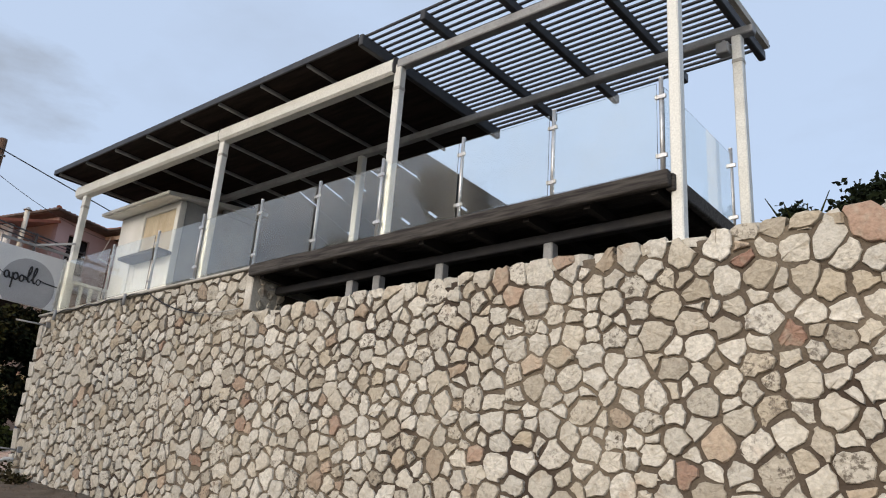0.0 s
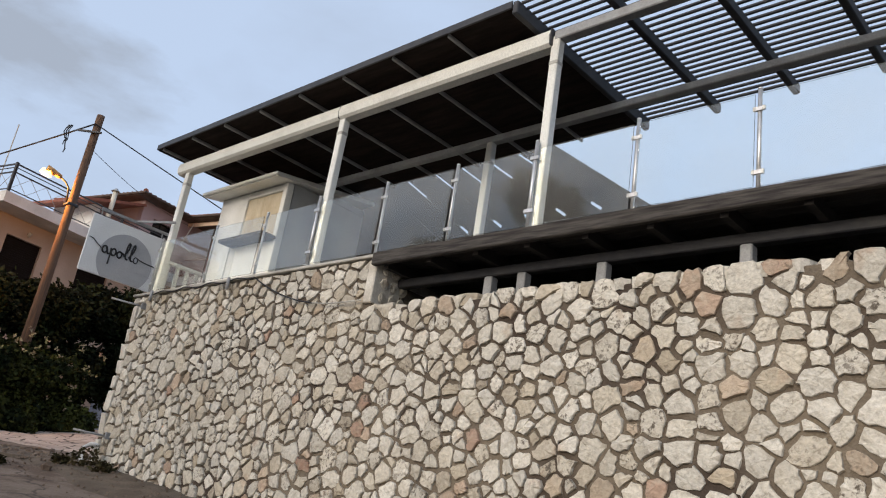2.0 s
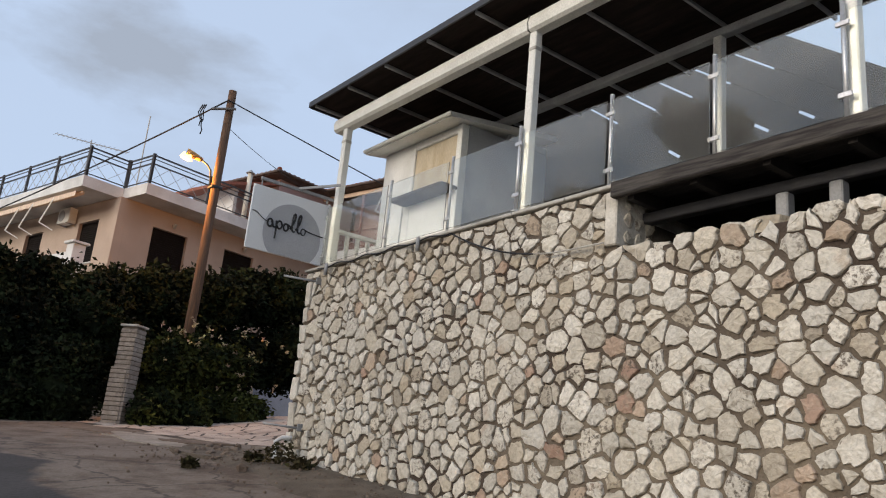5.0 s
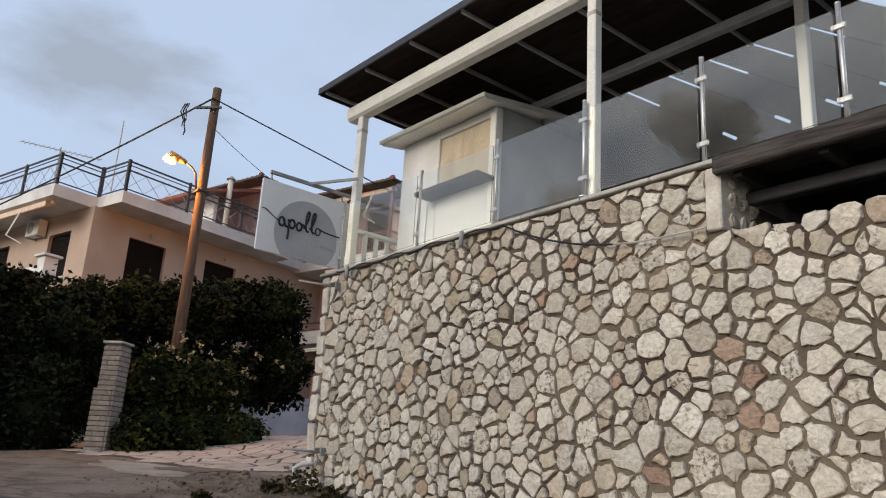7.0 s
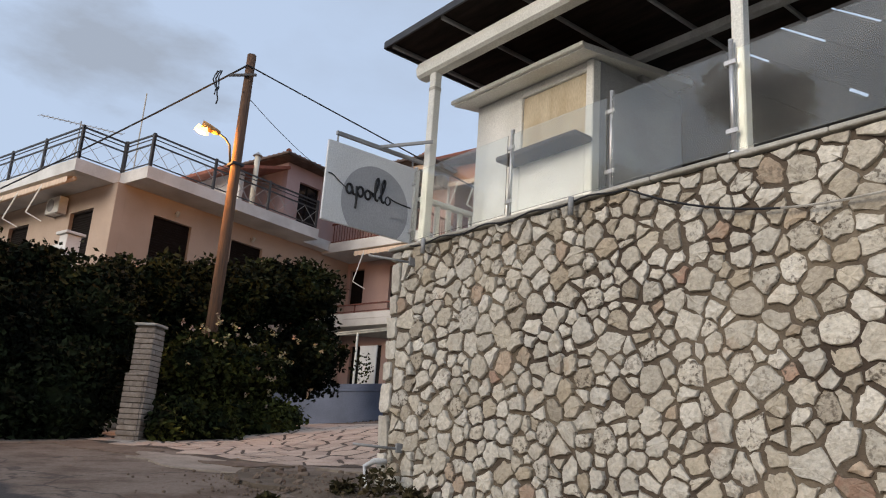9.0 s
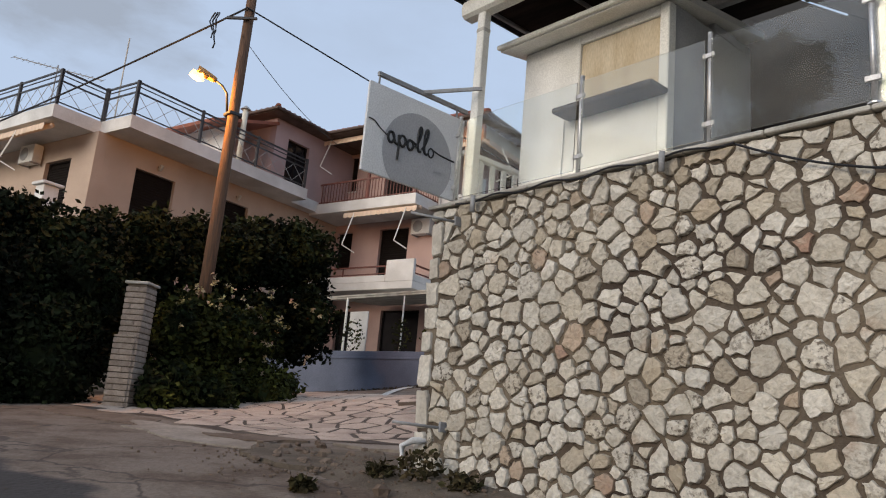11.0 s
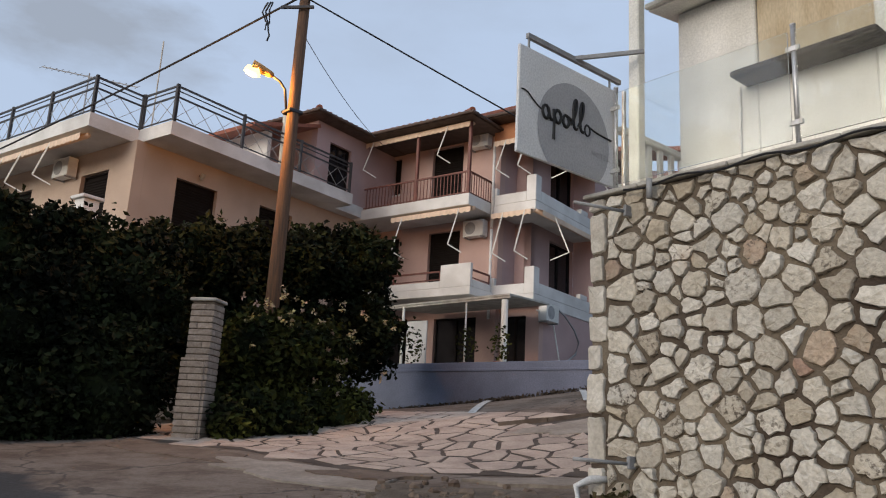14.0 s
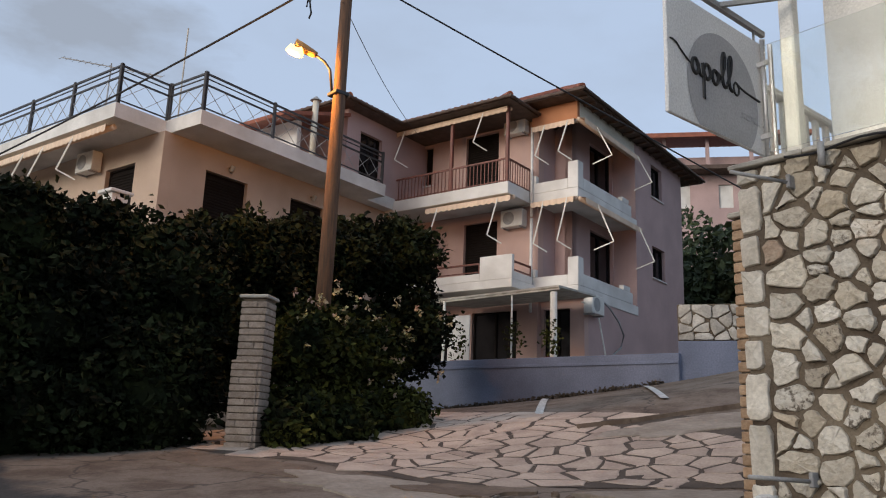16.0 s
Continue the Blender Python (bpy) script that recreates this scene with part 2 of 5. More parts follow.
ORANGE = mat("orange_band", (0.44, 0.20, 0.10), (0.36, 0.16, 0.08), rough=0.85, scale=1.2, bump=0.12)
CONCWHITE = mat("white_balcony_paint", (0.66, 0.655, 0.635), (0.50, 0.49, 0.47), rough=0.75, scale=1.2, bump=0.12)
SOFFIT = mat("soffit_paint", (0.62, 0.59, 0.50), (0.52, 0.49, 0.41), rough=0.8, scale=1.5, bump=0.1)
TILE = mat("terracotta_tile", (0.33, 0.12, 0.075), (0.22, 0.085, 0.06), rough=0.85, scale=5, bump=0.3, vary=0.25)
EAVE = mat("dark_eave_wood", (0.06, 0.04, 0.032), (0.1, 0.07, 0.055), rough=0.7, scale=4, bump=0.2)
BROWNRAIL = mat("red_brown_rail_paint", (0.16, 0.055, 0.04), (0.11, 0.04, 0.03), rough=0.5, bump=0.05)
DARKDOOR = mat("dark_brown_shutter", (0.010, 0.007, 0.006), (0.013, 0.010, 0.009), spec=0.15, rough=0.8, scale=4, bump=0.1)
AWNING = mat("striped_awning_cloth", (0.70, 0.55, 0.42), (0.58, 0.44, 0.33), rough=0.9, scale=3, bump=0.1, stretch=(4, 1, 1))
BLUEWALL = mat("blue_grey_render", (0.165, 0.19, 0.265), (0.115, 0.135, 0.19), rough=0.85, scale=1.0, bump=0.25, fine=30)
ROCK = mat("field_stone", (0.50, 0.48, 0.43), (0.32, 0.31, 0.28), rough=0.9, scale=4, bump=0.5, fine=25, vary=0.25)
BRICK = mat("split_faced_brick", (0.37, 0.305, 0.25), (0.27, 0.215, 0.17), rough=0.9, scale=9, bump=0.6, fine=40, vary=0.2)
# Same pale split brick; the orange light on it is put into the colour.
BRICKLIT = mat("split_brick_lit", (0.46, 0.33, 0.22), (0.36, 0.24, 0.15), rough=0.9, scale=9, bump=0.5, fine=40, vary=0.25)
POLE = mat("weathered_pole_wood", (0.185, 0.095, 0.05), (0.10, 0.058, 0.038), rough=0.9, scale=4, bump=0.5, fine=50, stretch=(8, 8, 0.6))
CABLE = mat("black_cable", (0.02, 0.02, 0.022), rough=0.6, bump=0.0)
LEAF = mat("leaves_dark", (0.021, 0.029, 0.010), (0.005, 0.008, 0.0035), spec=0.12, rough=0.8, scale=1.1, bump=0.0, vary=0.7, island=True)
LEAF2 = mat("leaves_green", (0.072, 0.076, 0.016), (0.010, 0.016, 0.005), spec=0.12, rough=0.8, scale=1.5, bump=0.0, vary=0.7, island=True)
LEAFHILL = mat("hill_scrub", (0.06, 0.085, 0.035), (0.03, 0.045, 0.02), rough=0.7, scale=1.2, bump=0.0, vary=0.4, island=True)
DRYWEED = mat("dry_weeds", (0.085, 0.065, 0.035), (0.035, 0.035, 0.014), spec=0.1, rough=0.9, scale=6, bump=0.0, vary=0.5, island=True)
BLOSSOM = mat("pale_blossom", (0.42, 0.38, 0.15), (0.42, 0.27, 0.22), rough=0.7, bump=0.0, vary=0.3, island=True)
BARK = mat("bark", (0.07, 0.055, 0.04), rough=0.9, scale=8, bump=0.5)
PAVER = mat("paving_slab", (0.49, 0.395, 0.32), (0.35, 0.27, 0.22), rough=0.85, scale=2.5, bump=0.35, fine=30, vary=0.18, mix_lo=0.4, mix_hi=0.7)
ACWHITE = mat("air_conditioner_white", (0.68, 0.68, 0.65), (0.6, 0.6, 0.57), rough=0.5, bump=0.02)
PVC = mat("white_plastic_pipe", (0.7, 0.7, 0.68), rough=0.4, bump=0.02)
PAVEBED = mat("paving_joint_mortar", (0.10, 0.078, 0.06), (0.065, 0.05, 0.04), rough=0.95, scale=4, bump=0.4, fine=50)
PALEMARK = mat("road_paint", (0.6, 0.6, 0.58), (0.4, 0.39, 0.36), rough=0.8, scale=12, bump=0.1)
LENS = glow_mat("sodium_lens", (1.0, 0.47, 0.10), 7)
# Sodium glow on the housing is put into its colour as orange.
LAMPBODY = mat("lamp_housing_lit", (0.55, 0.27, 0.08), rough=0.5, bump=0.03)


def ground_mat():
    m = mat("road_and_apron", (0.052, 0.049, 0.047), (0.035, 0.034, 0.033), rough=0.9, scale=0.9, bump=0.8, fine=20)
    nt = m.node_tree
    mx = [n for n in nt.nodes if n.type == "MIX"][0]
    hs = [n for n in nt.nodes if n.type == "HUE_SAT"][0]
    co = nt.nodes.new("ShaderNodeTexCoord")
    sep = nt.nodes.new("ShaderNodeSeparateXYZ")
    nt.links.new(co.outputs["Object"], sep.inputs[0])
    ns = nt.nodes.new("ShaderNodeTexNoise")
    ns.inputs["Scale"].default_value, ns.inputs["Detail"].default_value = 0.8, 6
    nt.links.new(co.outputs["Object"], ns.inputs["Vector"])
    add = nt.nodes.new("ShaderNodeMath")
    add.operation = "MULTIPLY_ADD"
    add.inputs[1].default_value = 1.6
    nt.links.new(ns.outputs["Fac"], add.inputs[0])
    nt.links.new(sep.outputs["Y"], add.inputs[2])
    edge = nt.nodes.new("ShaderNodeMapRange")
    edge.inputs["From Min"].default_value, edge.inputs["From Max"].default_value = 3.75, 3.95
    nt.links.new(add.outputs[0], edge.inputs["Value"])
    conc = nt.nodes.new("ShaderNodeMix")
    conc.data_type = "RGBA"
    conc.inputs["A"].default_value, conc.inputs["B"].default_value = (0.19, 0.152, 0.12, 1), (0.105, 0.074, 0.053, 1)
    nb = nt.nodes.new("ShaderNodeTexNoise")
    nb.inputs["Scale"].default_value, nb.inputs["Detail"].default_value, nb.inputs["Roughness"].default_value = 1.3, 10, 0.68
    nt.links.new(co.outputs["Object"], nb.inputs["Vector"])
    rb = nt.nodes.new("ShaderNodeMapRange")
    rb.inputs["From Min"].default_value, rb.inputs["From Max"].default_value = 0.44, 0.60
    nt.links.new(nb.outputs["Fac"], rb.inputs["Value"])
    nt.links.new(rb.outputs["Result"], conc.inputs["Factor"])
    both = nt.nodes.new("ShaderNodeMix")
    both.data_type = "RGBA"
    nt.links.new(edge.outputs["Result"], both.inputs["Factor"])
    nt.links.new(mx.outputs["Result"], both.inputs["A"])
    wob = nt.nodes.new("ShaderNodeTexNoise")
    wob.inputs["Scale"].default_value, wob.inputs["Detail"].default_value = 2.2, 5
    nt.links.new(co.outputs["Object"], wob.inputs["Vector"])
    mixv = nt.nodes.new("ShaderNodeMix")
    mixv.data_type = "VECTOR"
    mixv.inputs["Factor"].default_value = 0.35
    nt.links.new(co.outputs["Object"], mixv.inputs["A"])
    nt.links.new(wob.outputs["Color"], mixv.inputs["B"])
    vor = nt.nodes.new("ShaderNodeTexVoronoi")
    vor.feature = "DISTANCE_TO_EDGE"
    vor.inputs["Scale"].default_value = 0.75
    nt.links.new(mixv.outputs["Result"], vor.inputs["Vector"])
    ck = nt.nodes.new("ShaderNodeMapRange")
    ck.inputs["From Min"].default_value, ck.inputs["From Max"].default_value = 0.004, 0.014
    ck.inputs["To Min"].default_value, ck.inputs["To Max"].default_value = 0.75, 0.0
    nt.links.new(vor.outputs["Distance"], ck.inputs["Value"])
    cr = nt.nodes.new("ShaderNodeMix")
    cr.data_type = "RGBA"
    cr.inputs["B"].default_value = (0.045, 0.035, 0.027, 1)
    nt.links.new(ck.outputs["Result"], cr.inputs["Factor"])
    nt.links.new(conc.outputs["Result"], cr.inputs["A"])
    nt.links.new(cr.outputs["Result"], both.inputs["B"])
    nt.links.new(both.outputs["Result"], hs.inputs["Color"])
    return m


GROUND = ground_mat()
DIRT = mat("dirt_and_gravel", (0.15, 0.12, 0.09), (0.09, 0.07, 0.05), rough=0.95, scale=3, bump=0.8, fine=35)


# ---- mesh helpers ----
class Build:
    """Vertices and faces of one mesh."""

    def __init__(self):
        self.v, self.f = [], []

    def box(self, a, b):
        (x0, y0, z0), (x1, y1, z1) = a, b
        x0, x1, y0, y1, z0, z1 = min(x0, x1), max(x0, x1), min(y0, y1), max(y0, y1), min(z0, z1), max(z0, z1)
        e = min(0.012, 0.2 * min(x1 - x0, y1 - y0, z1 - z0))
        n = len(self.v)
        # chamfered upright and level edges
        for z, s in ((z0, e), (z0 + e, 0), (z1 - e, 0), (z1, e)):
            for x, y in ((x0 + s + e, y0 + s), (x1 - s - e, y0 + s), (x1 - s, y0 + s + e), (x1 - s, y1 - s - e), (x1 - s - e, y1 - s), (x0 + s + e, y1 - s), (x0 + s, y1 - s - e), (x0 + s, y0 + s + e)):
                self.v.append((x, y, z))
        self.f.append(tuple(n + i for i in range(7, -1, -1)))
        self.f.append(tuple(n + 24 + i for i in range(8)))
        for r in range(3):
            for i in range(8):
                j = (i + 1) % 8
                self.f.append((n + 8 * r + i, n + 8 * r + j, n + 8 * r + 8 + j, n + 8 * r + 8 + i))
        return self

    def prism(self, pts, lo, hi):
        """Outline pts (x, y) counterclockwise, between heights lo and hi."""
        n, k = len(self.v), len(pts)
        self.v += [(x, y, lo) for x, y in pts] + [(x, y, hi) for x, y in pts]
        self.f.append(tuple(n + i for i in range(k - 1, -1, -1)))
        self.f.append(tuple(n + k + i for i in range(k)))
        for i in range(k):
            j = (i + 1) % k
            self.f.append((n + i, n + j, n + k + j, n + k + i))
        return self

    def bar(self, p, q, w, h=None, up=(0, 0, 1)):
        """A rectangular bar from p to q, w across and h high."""
        h = h or w
        p, q = Vector(p), Vector(q)
        d = (q - p).normalized()
        s = d.cross(Vector(up))
        if s.length < 1e-4:
            s = Vector((1, 0, 0))
        s.normalize()
        t = s.cross(d)
        n = len(self.v)
        for c in (p, q):
            for a, b in ((-1, -1), (1, -1), (1, 1), (-1, 1)):
                self.v.append(tuple(c + s * (a * w / 2) + t * (b * h / 2)))
        self.f += [(n, n + 1, n + 2, n + 3), (n + 7, n + 6, n + 5, n + 4)]
        for i in range(4):
            j = (i + 1) % 4
            self.f.append((n + j, n + i, n + 4 + i, n + 4 + j))
        return self

    def tube(self, pts, r, k=8, r2=None):
        """A round tube along the points."""
        pts = [Vector(p) for p in pts]
        n0 = len(self.v)
        r2 = r if r2 is None else r2
        for i, p in enumerate(pts):
            d = (pts[min(i + 1, len(pts) - 1)] - pts[max(i - 1, 0)]).normalized()
            s = d.cross(Vector((0, 0, 1)))
            if s.length < 1e-3:
                s = Vector((1, 0, 0))
            s.normalize()
            t = s.cross(d)
            rr = r + (r2 - r) * i / (len(pts) - 1)
            for a in range(k):
                an = 2 * math.pi * a / k
                self.v.append(tuple(p + s * math.cos(an) * rr + t * math.sin(an) * rr))
        for i in range(len(pts) - 1):
            for a in range(k):
                b = (a + 1) % k
                self.f.append((n0 + i * k + a, n0 + i * k + b, n0 + (i + 1) * k + b, n0 + (i + 1) * k + a))
        self.f.append(tuple(n0 + a for a in range(k - 1, -1, -1)))
        m = n0 + (len(pts) - 1) * k
        self.f.append(tuple(m + a for a in range(k)))
        return self

    def face(self, *pts):
        n = len(self.v)
        self.v += [tuple(p) for p in pts]
        self.f.append(tuple(range(n, n + len(pts))))
        return self

    def slab(self, a, b, c, d, thick):
        """A sheet with corners a, b, c, d (counterclockwise from above) and thickness downwards."""
        n = len(self.v)
        up = [Vector(p) for p in (a, b, c, d)]
        nn = (up[1] - up[0]).cross(up[3] - up[0]).normalized()
        self.v += [tuple(p) for p in up] + [tuple(p - nn * thick) for p in up]
        self.f += [(n, n + 1, n + 2, n + 3), (n + 7, n + 6, n + 5, n + 4)]
        for i in range(4):
            j = (i + 1) % 4
            self.f.append((n + j, n + i, n + 4 + i, n + 4 + j))
        return self

    def mesh(self, name, material, smooth=False):
        me = bpy.data.meshes.new(name)
        me.from_pydata(self.v, [], self.f)
        me.materials.append(material)
        if smooth:
            me.polygons.foreach_set("use_smooth", [True] * len(me.polygons))
        me.update()
        return me


def part(name, b, material, parent=None, label="", smooth=False, kind=""):
    ob = new(name, b.mesh(name, material, smooth))
    if parent:
        ob.parent = parent
    return tagged(ob, label=label, kind=kind)


def thing(name, label, category, group="", at=None, kind=""):
    ob = new(name)
    ob.matrix_world = at or Matrix()
    return tagged(ob, label, category, group, kind)


def box(a, b):
    return Build().box(a, b)


def voronoi(points, x0, x1, y0, y1, reach, bounds=None, weights=None):
    """Cells of the points, clipped to the rectangle: lists of corners, counterclockwise."""
    pts = np.array(points)
    cells = []
    for i, (px, py) in enumerate(points):
        if bounds:
            x0, x1, y0, y1 = bounds(px, py)
        poly = [(max(x0, px - reach), max(y0, py - reach)), (min(x1, px + reach), max(y0, py - reach)), (min(x1, px + reach), min(y1, py + reach)), (max(x0, px - reach), min(y1, py + reach))]
        d2 = (pts[:, 0] - px) ** 2 + (pts[:, 1] - py) ** 2
        near = np.where((d2 < 4 * reach * reach) & (d2 > 0))[0]
        for j in near[np.argsort(d2[near])][:16]:
            qx, qy = points[j]
            nx, ny = qx - px, qy - py
            lim = (qx * qx + qy * qy - px * px - py * py) / 2
            if weights:
                lim += (weights[i] ** 2 - weights[j] ** 2) / 2
            out = []
            for a, b in zip(poly, poly[1:] + poly[:1]):
                sa, sb = a[0] * nx + a[1] * ny - lim, b[0] * nx + b[1] * ny - lim
                if sa <= 0:
                    out.append(a)
                if (sa < 0) != (sb < 0) and sa != sb:
                    k = sa / (sa - sb)
                    out.append((a[0] + (b[0] - a[0]) * k, a[1] + (b[1] - a[1]) * k))
            poly = out
            if len(poly) < 3:
                break
        cells.append(poly)
    return cells


def trim(poly, gap, soften, rng, rough):
    """The cell drawn in by a gap, its corners cut and its line made uneven."""
    k = len(poly)
    cx, cy = sum(p[0] for p in poly) / k, sum(p[1] for p in poly) / k
    # move each edge inward
    area = abs(sum(p[0] * q[1] - q[0] * p[1] for p, q in zip(poly, poly[1:] + poly[:1]))) / 2
    girth = sum(math.hypot(p[0] - q[0], p[1] - q[1]) for p, q in zip(poly, poly[1:] + poly[:1]))
    gap = min(gap, 0.42 * area / girth)
    rough = min(rough, 0.28 * area / girth)
    edges = []
    for a, b in zip(poly, poly[1:] + poly[:1]):
        ex, ey = b[0] - a[0], b[1] - a[1]
        le = math.hypot(ex, ey)
        if le > 0.028:
            edges.append((a, b, (-ey / le, ex / le), le))
    if len(edges) < 3:
        return None
    out = []
    for a, b, nrm, le in edges:
        g = gap * rng.uniform(0.45, 1.75)
        c = min(soften * rng.uniform(0.7, 1.3), 0.36)
        for f in ((c, 0.5, 1 - c) if le > 0.09 else (c, 1 - c) if le > 0.05 else (0.5,)):
            x = a[0] + (b[0] - a[0]) * f + nrm[0] * g + rng.uniform(-rough, rough)
            y = a[1] + (b[1] - a[1]) * f + nrm[1] * g + rng.uniform(-rough, rough)
            out.append((x, y))
    area = sum(p[0] * q[1] - q[0] * p[1] for p, q in zip(out, out[1:] + out[:1])) / 2
    if area < 0.0012:
        return None
    return out, (cx, cy)


# ---- ground ----
def ground_z(x, y):
    xc, yc = min(max(x, -60), 25), min(max(y, -12), 40)
    z = -0.089 * max(xc, -15) - 0.065 * min(xc + 15, 0) + 0.09 * yc
    if yc > 8:
        z += (min(yc, 16) - 8) * (min(max(xc, -29), -19) + 26.0) * 0.022
    return z


def bump_at(x, y):
    return 0.02 * noise.noise(Vector((x * 0.8, y * 0.8, 0))) + 0.006 * noise.noise(Vector((x * 4, y * 4, 3)))


def axis(lo, hi, step, far):
    a = list(np.arange(lo, hi + 0.01, step))
    out = [lo - far, lo - far / 3, lo - far / 10, lo - far / 40]
    return out + a + [hi + far / 40, hi + far / 10, hi + far / 3, hi + far]


gx, gy = axis(-30, 4, 0.25, 1500), axis(-5, 18, 0.25, 1500)
b = Build()
b.v = [(x, y, ground_z(x, y) + (bump_at(x, y) if -31 < x < 5 and -6 < y < 19 else 0)) for y in gy for x in gx]
nx = len(gx)
b.f = [(j * nx + i, j * nx + i + 1, (j + 1) * nx + i + 1, (j + 1) * nx + i) for j in range(len(gy) - 1) for i in range(nx - 1)]
ground = part("ground", b, GROUND, label="worn grey asphalt road and patched concrete apron, sloping uphill", smooth=True, kind="structure")

# dirt strip at the foot of the stone wall
b = Build()
xs = np.arange(-15.3, 4.01, 0.3)
for i, x in enumerate(xs):
    w = 1.15 + 0.35 * noise.noise(Vector((x * 0.7, 0, 9)))
    for k in range(6):
        y = 6.3 - w * (k / 5)
        lift = 0.10 * (1 - k / 5) + 0.012 + 0.03 * noise.noise(Vector((x * 2.5, y * 2.5, 4))) * (1 if k < 5 else 0)
        b.v.append((x, y, ground_z(x, y) + lift - (0.05 if k == 5 else 0)))
for i in range(len(xs) - 1):
    for k in range(5):
        b.f.append((i * 6 + k, i * 6 + k + 1, (i + 1) * 6 + k + 1, (i + 1) * 6 + k))
part("dirt_verge", b, DIRT, label="strip of dirt and gravel along the wall foot", smooth=True, kind="structure")

# ---- stone retaining wall ----
WALL_Y, LEFT, STEP, RIGHT, TOP_HI, TOP_LO = 6.2, -14.42, -8.5, 7.0, 4.62, 4.0
wall = thing("wall_stone", "rubble limestone retaining wall in brown mortar beside the road", "wall", kind="structure")
core = Build()
core.box((LEFT + 0.006, WALL_Y + 0.014, 0.2), (STEP, WALL_Y + 0.5, TOP_HI))
core.box((STEP, WALL_Y + 0.016, -1.2), (RIGHT, WALL_Y + 0.5, TOP_LO - 0.02))
part("mortar_bed", core, MORTAR, wall)

rng = random.Random(7)


def rubble(x0, x1, z0, z1):
    """Seeds of mixed size packed without overlap: (x, z) and the stone's half width."""
    pts, radii, grid = [], [], {}
    for lo, hi, tries in ((0.105, 0.12, 450), (0.082, 0.1, 7000), (0.062, 0.078, 18000), (0.042, 0.052, 22000)):
        for _ in range(tries):
            x, z = rng.uniform(x0, x1), rng.uniform(z0, z1)
            r = rng.uniform(lo, hi) * (1.15 if x > -4.5 else 1.0)
            cx, cz = int(x / 0.45), int(z / 0.45)
            ok = True
            for gx_ in (cx - 1, cx, cx + 1):
                for gz_ in (cz - 1, cz, cz + 1):
                    for k in grid.get((gx_, gz_), ()):
                        if math.hypot((pts[k][0] - x) * 0.86, (pts[k][1] - z) * 1.12) < (radii[k] + r) * 0.92:
                            ok = False
            if ok:
                grid.setdefault((cx, cz), []).append(len(pts))
                pts.append((x, z))
                radii.append(r)
    return pts, radii


def stone_build(b, outline, mid, depth):
    """One stone: a flank out of the mortar, a rounded shoulder and an uneven face."""
    n, k = len(b.v), len(outline)
    cx, cz = mid
    tx, tz = rng.uniform(-0.13, 0.13), rng.uniform(-0.13, 0.13)
    for ring, (s, y) in enumerate(((1.01, 0.05), (1.0, -depth * 0.5), (0.94, -depth))):
        for x, z in outline:
            px, pz = cx + (x - cx) * s, cz + (z - cz) * s
            yy = y if ring == 0 else y + (px - cx) * tx + (pz - cz) * tz + rng.uniform(-0.008, 0.008)
            b.v.append((px, WALL_Y + yy + (0.0 if ring == 0 else 0.008), pz))
    b.v.append((cx, WALL_Y - depth * rng.uniform(0.75, 1.25), cz + rng.uniform(-0.02, 0.02)))
    for ring in range(2):
        for i in range(k):
            j = (i + 1) % k
            b.f.append((n + ring * k + i, n + ring * k + j, n + (ring + 1) * k + j, n + (ring + 1) * k + i))
    for i in range(k):
        b.f.append((n + 2 * k + i, n + 2 * k + (i + 1) % k, n + 3 * k))


# dressed corner stones at the wall's end
z = 1.55
while z < TOP_HI - 0.1:
    h = min(rng.uniform(0.2, 0.42), TOP_HI - 0.01 - z)
    w = rng.uniform(0.13, 0.2)
    px, pz = LEFT + w / 2, z + h / 2
    ring = []
    for fx, fz in ((-0.5, -0.4), (-0.42, -0.5), (0.1, -0.5), (0.42, -0.46), (0.5, -0.3), (0.47, 0.1), (0.5, 0.36), (0.38, 0.5), (-0.1, 0.48), (-0.42, 0.5), (-0.5, 0.42)):
        ring.append((px + fx * w + rng.uniform(-0.008, 0.008), pz + fz * (h - 0.035) + rng.uniform(-0.008, 0.008)))
    one = Build()
    stone_build(one, ring, (px, pz), rng.uniform(0.02, 0.035))
    part("corner_stone", one, QUOIN, wall)
    z += h

seeds = [(p, r) for p, r in zip(*rubble(LEFT + 0.24, RIGHT, -0.9, TOP_HI)) if p[0] < STEP - 0.12 or p[1] < TOP_LO + 0.02]
wall_points, sizes = [p for p, r in seeds], [r for p, r in seeds]
rest = Build()
count = 0


def wall_bounds(x, z):
    if z > TOP_LO:
        return LEFT + 0.18, STEP - 0.12, -1.0, TOP_HI - 0.005
    return LEFT + 0.18, RIGHT, -1.0, TOP_HI - 0.005 if x < STEP - 0.12 else TOP_LO + 0.06


for (px, pz), cell in zip(wall_points, voronoi(wall_points, 0, 0, 0, 0, 0.30, wall_bounds, sizes)):
    if len(cell) < 3 or pz < ground_z(px, WALL_Y) - 0.2:
        continue
    t = trim(cell, rng.uniform(0.011, 0.019), 0.19, rng, 0.013)
    if not t:
        continue
    if px < -11.2 and count < 290:
        one = Build()
        stone_build(one, *t, rng.uniform(0.016, 0.042))
        part("stone", one, STONE, wall)
        count += 1
    else:
        stone_build(rest, *t, rng.uniform(0.008, 0.028))
part("stones", rest, STONES, wall, kind="stuff")
